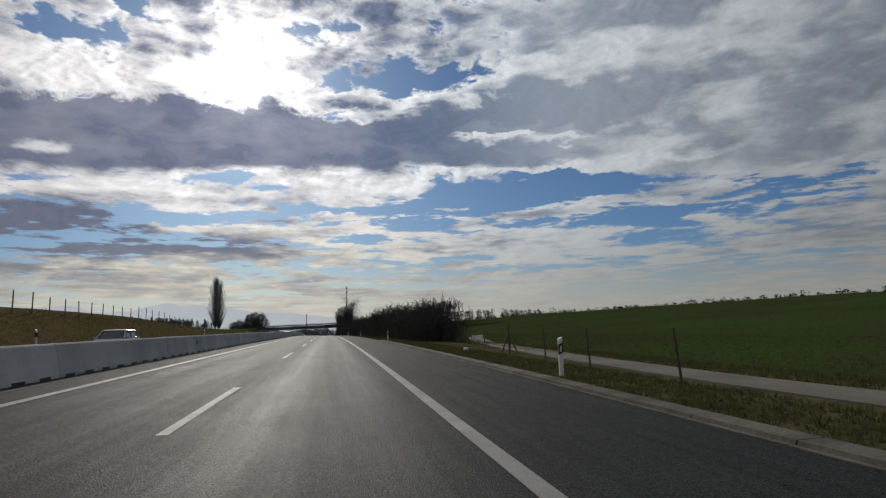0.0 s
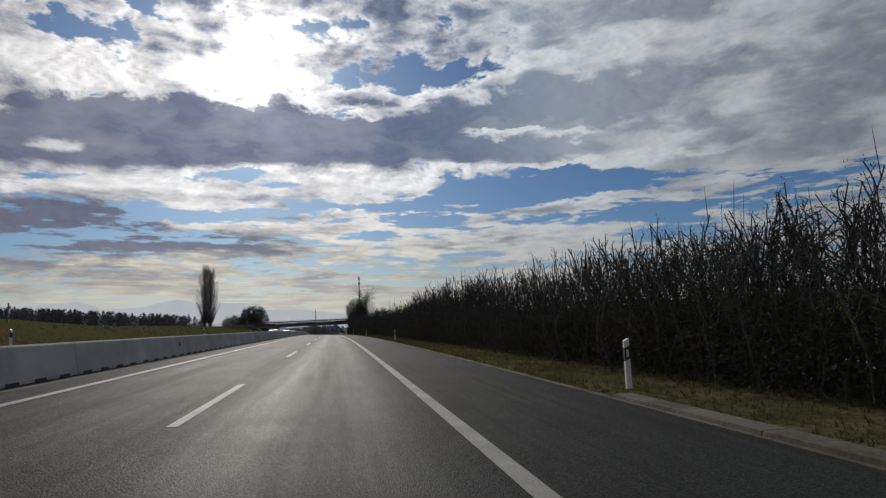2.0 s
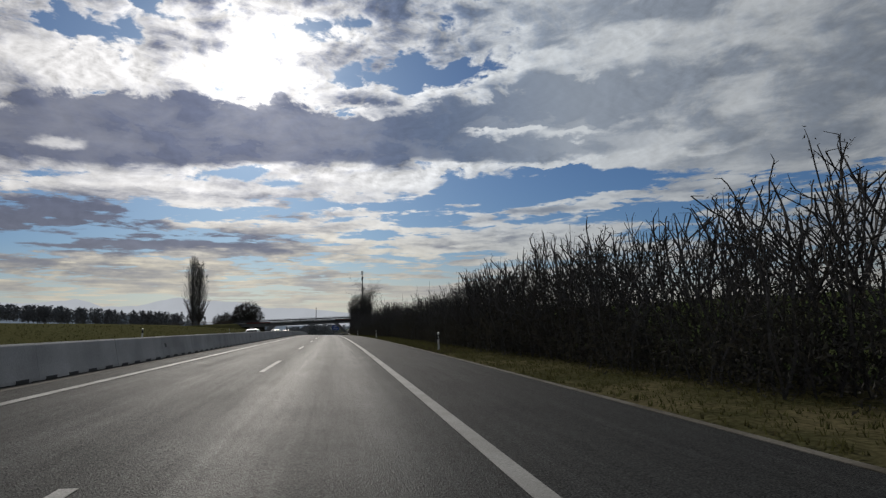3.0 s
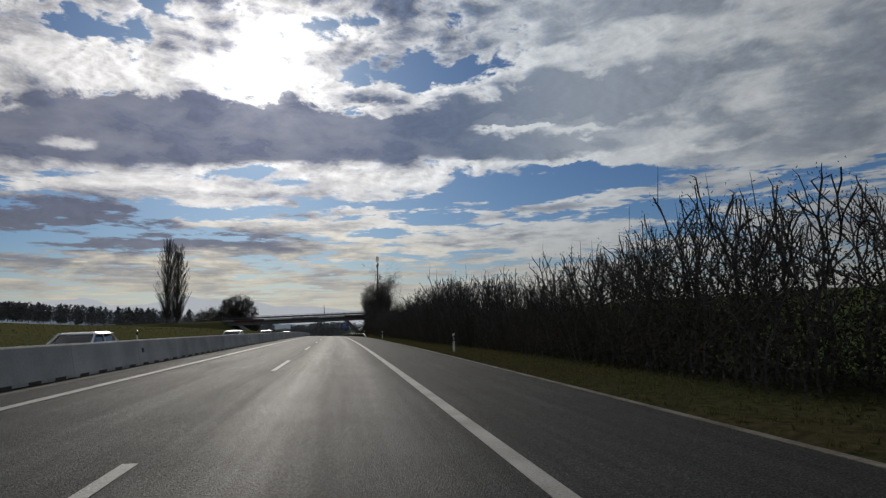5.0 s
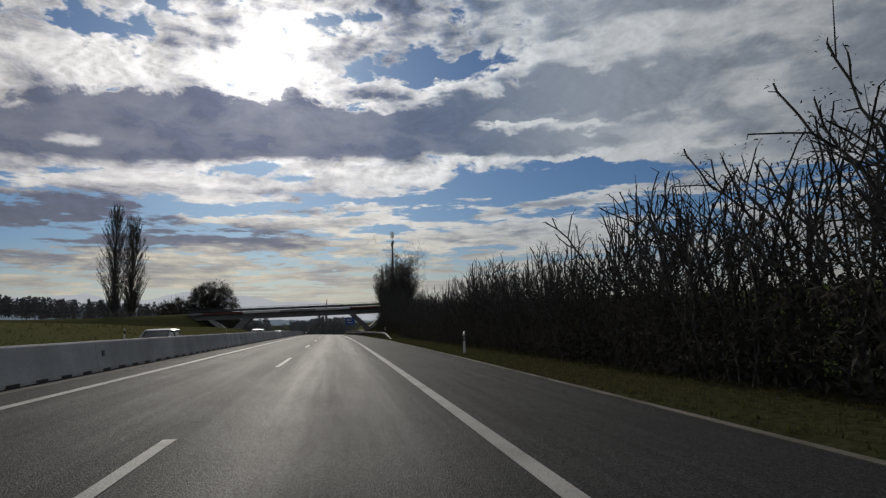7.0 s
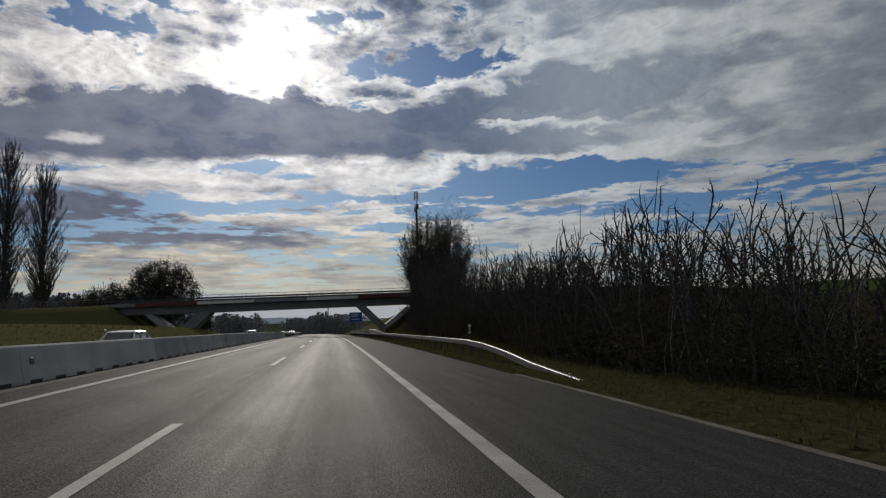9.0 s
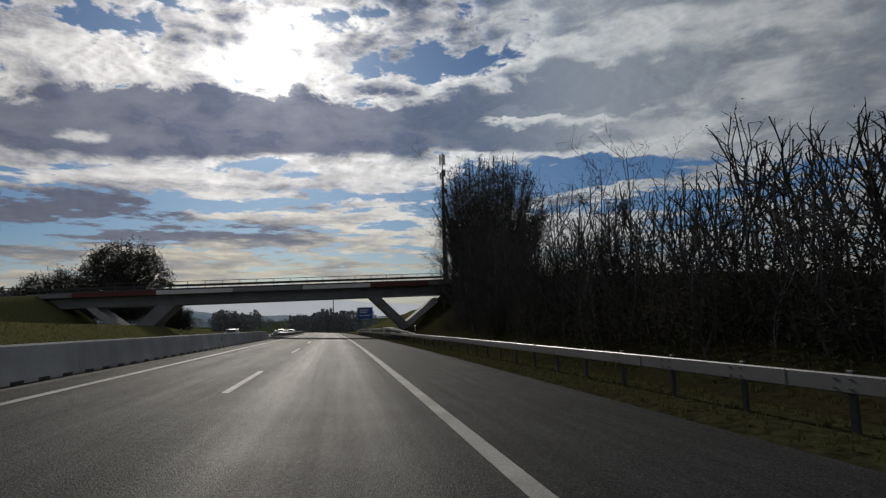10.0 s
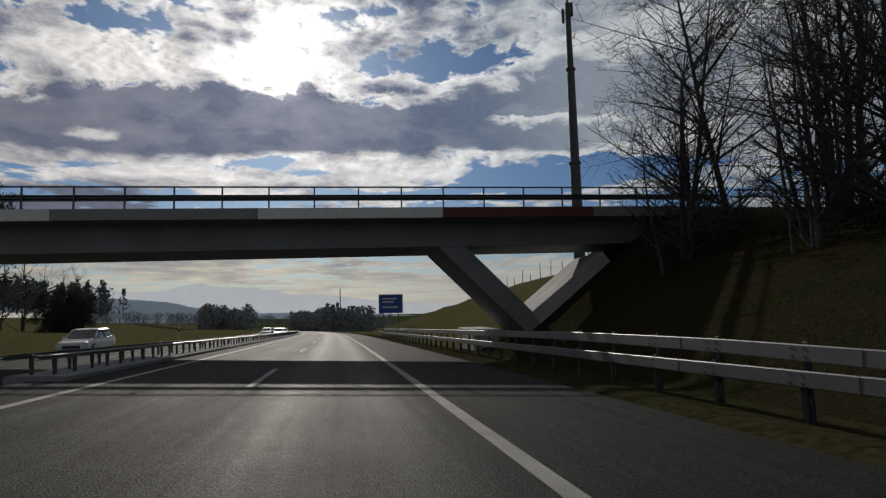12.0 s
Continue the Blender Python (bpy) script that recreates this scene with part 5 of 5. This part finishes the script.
def build_left_trees():
    for k, (s, u, h) in enumerate(((354, -56.0, 31.5), (367, -55.5, 31.0))):
        t = spire_tree("poplar", "tall slender bare poplar standing on the far bank", "poplars", 120 + k, 250, h, (4.2, 4.7)[k], 11, 0.028)
        t.matrix_basis = spot(s, u, deck_z(u) - 0.4, 60 * k)
    ball = broom_tree("round_tree", "round dense bare tree beside the overpass ramp", "ramp trees", 130, 270, 15.5, 8.6, 8.9, 8.9, 12, 0.05, 0.09, ivy=26000, leaf=0.095)
    ball.matrix_basis = spot(374, -35.2, ground_z(374, -35.2) - 0.2)
    for s, u, k, a in ((373, -44.5, 0.84, 80), (394, -31.0, 0.45, 50)):
        copy_thing(ball, Matrix()).matrix_basis = spot(s, u, ground_z(s, u) - 3.4 * k, a, k)

    for s, u, k, a in ((384, -33, 0.62, 200), (388, -36, 0.75, 20), (395, -32, 0.62, 300), (392, -41, 0.8, 140), (399, -38, 0.75, 10), (386, -40, 0.8, 60), (404, -34, 0.6, 90), (409, -40, 0.7, 240), (380, -38, 0.7, 310)):
        copy_thing(SLIM_TREES[int(a) // 10 % 4], Matrix()).matrix_basis = spot(s, u, ground_z(s, u), a, k)


build_left_trees()


# ---- distance ----
def clump_wood(name, label, spots, mat, cards=70, coarse=1.0):
    """A far wood: every tree is a stem and a ragged crown of small clumps."""
    rng = random.Random(len(spots))
    v, f = [], []
    for p, h, w, pointed in spots:
        tube(v, f, p - Vector((0, 0, 1)), p + Vector((0, 0, h * 0.6)), h * 0.02, h * 0.008, 4)
        for _ in range(cards):
            t = rng.random() ** 0.8
            z = h * (0.02 + 0.98 * t)
            reach = w * (1 - t) if pointed else w * math.sqrt(max(0.0, 1 - (2 * t - 1) ** 2) + 0.05)
            a = rng.uniform(0, 6.283)
            rr = reach * math.sqrt(rng.random())
            c = p + Vector((math.cos(a) * rr, math.sin(a) * rr, z))
            s = h * rng.uniform(0.03, 0.065) * coarse
            k = len(v)
            for i in range(3):
                v.append(tuple(c + Vector((rng.uniform(-1, 1), rng.uniform(-1, 1), rng.uniform(-1, 1))) * s * 1.5))
            f.append((k, k + 1, k + 2))
    ob = part(name, v, f, mat)
    return tagged(ob, label, "trees", kind="stuff")


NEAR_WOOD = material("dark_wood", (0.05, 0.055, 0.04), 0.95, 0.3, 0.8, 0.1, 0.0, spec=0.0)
# Paler and bluer than the near wood: aerial haze put into the base colour
HAZY_WOOD = material("far_wood", (0.26, 0.275, 0.29), 0.95, 0.3, 0.8, 0.1, 0.0, spec=0.0, second=(0.19, 0.20, 0.21))


# The forest keeps a fainter share of that painted haze tint
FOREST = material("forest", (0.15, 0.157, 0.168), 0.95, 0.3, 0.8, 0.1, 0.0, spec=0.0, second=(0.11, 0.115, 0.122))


def polar(az, dist, z):
    a = radians(az)
    return Vector((math.sin(a) * dist, math.cos(a) * dist, z - LIE * math.sin(a) * dist))


def build_distance():
    rng = random.Random(21)
    # bushes along the ridge of the field
    sp = []
    for _ in range(330):
        s = rng.uniform(170, 760)
        u = 228 + rng.uniform(-6, 12)
        h = rng.uniform(1.8, 3.8) * (1.7 if rng.random() < 0.05 else 1)
        sp.append((ground_at(s, u), h, h * 0.55, False))
    clump_wood("ridge_bushes", "low dark bushes along the ridge of the field", sp, NEAR_WOOD, 60, 2.0)
    sp = []
    for _ in range(150):
        az, d = rng.uniform(9, 20.2), rng.uniform(760, 840)
        x = d * math.sin(radians(az))
        if 15.6 < az < 16.4:
            continue
        sp.append((polar(az, d, 18.0 * smooth01(x, 14, 230) ** 0.8 - 1.0), rng.uniform(9, 13), rng.uniform(2, 3.6), False))
    clump_wood("far_tree_row", "far row of trees behind the green field", sp, NEAR_WOOD, 50)
    v, f = [], []
    tube(v, f, polar(-2.6, 1100, -30), polar(-2.6, 1100, 24), 0.9, 0.5, 8, True)
    tagged(part("far_mast", v, f, DARK_STEEL), "thin tall mast far beyond the bend of the motorway", "mast")
    # wood at the bend of the road
    sp = []
    for _ in range(150):
        s, u = rng.uniform(600, 720), rng.uniform(14, 46)
        sp.append((ground_at(s, u) + Vector((0, 0, 0)), rng.uniform(8, 14), rng.uniform(1.8, 3.4), rng.random() < 0.25))
    clump_wood("far_wood", "dark mixed wood at the bend of the motorway", sp, HAZY_WOOD, 170)
    sp = [(ground_at(rng.uniform(600, 660), rng.uniform(-42, -19)), rng.uniform(8, 12), rng.uniform(2.5, 4), False) for _ in range(45)]
    clump_wood("far_grove", "dark grove beside the far end of the motorway", sp, HAZY_WOOD, 200)
    sp = []
    for _ in range(260):
        az, d = rng.uniform(-24, 3), rng.uniform(560, 640)
        q = Vector((-8.7, 318.0, 0)) + polar(az, d, 0)
        sp.append((Vector((q.x, q.y, -22.0 - LIE * q.x)), rng.uniform(7, 11), rng.uniform(3, 5.5), rng.random() < 0.2))
    clump_wood("far_hedgerow", "low dark trees along the valley beyond the bend", sp, HAZY_WOOD, 70)
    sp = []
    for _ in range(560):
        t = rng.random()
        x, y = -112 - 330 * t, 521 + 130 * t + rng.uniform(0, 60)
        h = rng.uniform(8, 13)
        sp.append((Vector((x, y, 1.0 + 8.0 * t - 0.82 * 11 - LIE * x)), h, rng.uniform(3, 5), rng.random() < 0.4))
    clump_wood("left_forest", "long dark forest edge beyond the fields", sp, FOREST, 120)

    def ridge(name, label, dist, prof, mat, base=-60.0, foot=Vector((0, 0, 0))):
        v, f = [], []
        az = prof[0][0]
        step = 0.25
        k = 0
        while az <= prof[-1][0] + 1e-6:
            h = np.interp(az, [p[0] for p in prof], [p[1] for p in prof])
            h += 0.10 * noise.noise(Vector((az * 0.9, dist * 0.01, 0))) + 0.05 * noise.noise(Vector((az * 3.1, dist * 0.01, 5)))
            v += [foot + polar(az, dist, base), foot + polar(az, dist, dist * math.tan(radians(h))), foot + polar(az, dist + 300, base)]
            az += step
            k += 1
        for i in range(k - 1):
            f += [(3 * i, 3 * i + 3, 3 * i + 4, 3 * i + 1), (3 * i + 1, 3 * i + 4, 3 * i + 5, 3 * i + 2)]
        ob = part(name, v, f, mat)
        return tagged(ob, label, "mountains", kind="structure")

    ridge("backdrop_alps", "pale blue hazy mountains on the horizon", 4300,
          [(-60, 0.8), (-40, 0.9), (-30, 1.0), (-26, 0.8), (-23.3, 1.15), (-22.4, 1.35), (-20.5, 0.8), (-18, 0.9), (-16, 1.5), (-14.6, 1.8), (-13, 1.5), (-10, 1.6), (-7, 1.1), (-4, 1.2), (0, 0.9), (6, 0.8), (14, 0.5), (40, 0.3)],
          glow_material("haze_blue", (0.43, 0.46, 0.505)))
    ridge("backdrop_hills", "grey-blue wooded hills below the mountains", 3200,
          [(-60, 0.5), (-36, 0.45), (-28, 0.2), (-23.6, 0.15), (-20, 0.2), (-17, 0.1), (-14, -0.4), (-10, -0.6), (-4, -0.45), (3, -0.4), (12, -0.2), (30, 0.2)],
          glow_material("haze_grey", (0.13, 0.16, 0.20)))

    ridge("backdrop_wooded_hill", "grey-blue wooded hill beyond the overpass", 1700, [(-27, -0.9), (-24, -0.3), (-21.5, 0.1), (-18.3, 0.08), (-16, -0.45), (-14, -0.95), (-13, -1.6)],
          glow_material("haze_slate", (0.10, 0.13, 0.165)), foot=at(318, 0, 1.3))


build_distance()


# ---- cars on the other carriageway ----
GLASS = material("car_glass", (0.02, 0.024, 0.028), 0.08, 0.1, 3.0, 1.0, 0.0, spec=0.6)
TYRE = material("tyre", (0.02, 0.02, 0.02), 0.85, 0.2, 40.0, 5.0, 0.2)
RIM = material("rim", (0.45, 0.45, 0.46), 0.35, 0.1, 10.0, 3.0, 0.0, metal=0.9)
LAMP = material("lamp_glass", (0.75, 0.75, 0.72), 0.15, 0.05, 10.0, 3.0, 0.0)
CAR_PAINTS = {n: material("car_paint_" + n, c, 0.42, 0.04, 3.0, 1.0, 0.0, spec=0.4) for n, c in
              (("white", (0.75, 0.76, 0.77)), ("silver", (0.42, 0.43, 0.45)), ("dark", (0.03, 0.035, 0.045)))}


def loft(sections):
    """Rings of equal length along y."""
    v, f, n = [], [], len(sections[0])
    for r in sections:
        v += r
    for i in range(len(sections) - 1):
        f += [(i * n + j, i * n + (j + 1) % n, (i + 1) * n + (j + 1) % n, (i + 1) * n + j) for j in range(n)]
    f += [tuple(range(n - 1, -1, -1)), tuple((len(sections) - 1) * n + i for i in range(n))]
    return v, f


def make_car(paint, m, tall=1.0, label="white hatchback car on the other carriageway"):
    car = empty("car", m, label=label, category="car", group="cars on the other carriageway")
    mat = CAR_PAINTS[paint]

    def ring(y, w, z0, z1, c=0.12):
        return [(-w + c, y, z0), (w - c, y, z0), (w, y, z0 + c), (w, y, z0 + (z1 - z0) * 0.6), (w - 0.06, y, z1 - c * 0.4), (w - 0.2, y, z1), (-w + 0.2, y, z1), (-w + 0.06, y, z1 - c * 0.4), (-w, y, z0 + (z1 - z0) * 0.6), (-w, y, z0 + c)]
    k = tall
    part("body", *loft([ring(-2.12, 0.72, 0.36, 0.62), ring(-2.02, 0.82, 0.26, 0.74 * k), ring(-1.2, 0.88, 0.22, 0.90 * k), ring(-0.9, 0.88, 0.2, 0.94 * k), ring(0.6, 0.89, 0.2, 0.97 * k),
                       ring(1.7, 0.88, 0.22, 0.98 * k), ring(2.02, 0.84, 0.28, 0.92 * k), ring(2.1, 0.76, 0.36, 0.8 * k)]), mat, car, smooth=False)

    def cab(y, w, z0, z1):
        return [(-w, y, z0), (w, y, z0), (w - 0.16, y, z1 - 0.05), (w - 0.24, y, z1), (-w + 0.24, y, z1), (-w + 0.16, y, z1 - 0.05)]
    top = 1.47 * k
    part("window", *loft([cab(-1.05, 0.80, 0.88 * k, 0.95 * k), cab(-0.25, 0.81, 0.9 * k, top - 0.06), cab(1.35, 0.80, 0.9 * k, top - 0.06), cab(1.98, 0.76, 0.9 * k, 0.99 * k)]), GLASS, car, "dark car windows")
    part("roof", *loft([cab(-0.32, 0.83, top - 0.09, top - 0.05), cab(-0.1, 0.84, top - 0.09, top), cab(1.2, 0.83, top - 0.09, top), cab(1.5, 0.8, top - 0.12, top - 0.06)]), mat, car)
    for sx in (-1, 1):
        for (y0, z0), (y1, z1) in (((-1.05, 0.9 * k), (-0.25, top - 0.04)), ((0.45, 0.92 * k), (0.45, top - 0.04)), ((1.95, 0.93 * k), (1.4, top - 0.05))):
            v, f = [], []
            tube(v, f, (sx * 0.815, y0, z0), (sx * 0.64, y1, z1), 0.045, 0.04, 5)
            part("pillar", v, f, mat, car)
    for sx in (-1, 1):
        for y in (-1.3, 1.3):
            v, f = [], []
            tube(v, f, (sx * 0.68, y, 0.31), (sx * 0.88, y, 0.31), 0.31, 0.31, 20, True)
            w = part("wheel", v, f, TYRE, car)
            v, f = [], []
            tube(v, f, (sx * 0.87, y, 0.31), (sx * 0.892, y, 0.31), 0.2, 0.17, 16, True)
            part("rim", v, f, RIM, w)
        part("headlight", *box(sx * 0.6 - 0.17, sx * 0.6 + 0.17, -2.09, -1.95, 0.56 * k, 0.70 * k, 0.03), LAMP, car)
        part("tail_light", *box(sx * 0.68 - 0.1, sx * 0.68 + 0.1, 1.98, 2.1, 0.6 * k, 0.84 * k, 0.02), RED_PAINT, car)
        part("mirror", *box(sx * 0.95 - 0.1, sx * 0.95 + 0.1, -0.78, -0.66, 0.9 * k, 1.03 * k, 0.03), mat, car)
    part("grille", *box(-0.45, 0.45, -2.135, -2.1, 0.38, 0.55 * k), BLACK, car)
    return car


def build_cars():
    kinds = {"white": make_car("white", spot(356.0, -14.4, -0.33), 0.97, "white estate car on the other carriageway"),
             "silver": make_car("silver", spot(222, -10.0, -0.33), 1.0, "silver hatchback on the other carriageway"),
             "dark": make_car("dark", spot(470, -13.2, -0.33), 1.0, "dark hatchback on the other carriageway")}
    for p, s, u in (("white", 193, -10.0), ("silver", 40, -13.2), ("white", 158.5, -10.0), ("white", 272, -10.6), ("white", 436, -10.0), ("silver", 452, -13.2), ("white", 463, -9.8),
                    ("dark", 482, -10.2), ("silver", 494, -13.2), ("white", 505, -10.0), ("white", 521, -13.2), ("silver", 533, -10.0), ("dark", 545, -13.2), ("white", 556, -10.0), ("silver", 570, -13.0), ("white", 590, -10.0)):
        copy_thing(kinds[p], spot(s, u, step_down(u)))


build_cars()


# ---- grass on the verges ----
def build_grass():
    rng = random.Random(3)
    v, f = [], []
    def blade_field(n, s0, s1, u0, u1, h):
        for _ in range(n):
            s, u = rng.uniform(s0, s1), rng.uniform(u0, u1)
            p = ground_at(s, u)
            k = rng.uniform(0.5, 1.3) * h
            for _ in range(3):
                a = rng.uniform(0, 6.283)
                w = Vector((math.cos(a), math.sin(a), 0))
                o = p + w.orthogonal() * 0 + Vector((rng.uniform(-.06, .06), rng.uniform(-.06, .06), -0.02))
                c = len(v)
                v.extend([tuple(o - w * 0.018), tuple(o + w * 0.018), tuple(o + Vector((rng.uniform(-.6, .6) * k, rng.uniform(-.6, .6) * k, k)))])
                f.append((c, c + 1, c + 2))
    blade_field(9000, 1, 60, 5.9, 8.7, 0.10)
    blade_field(5000, 1, 60, 11.4, 15, 0.12)
    blade_field(15000, 60, 300, 5.6, 9.6, 0.11)
    blade_field(6000, 262, 350, 7.2, 20, 0.11)
    blade_field(9000, 0, 110, 13, 34, 0.13)
    blade_field(5000, 20, 330, -22, -17.4, 0.18)
    ob = part("grass", v, f, BLADE)
    tagged(ob, "short tufts of winter grass on the verge", "grass", kind="stuff")


build_grass()
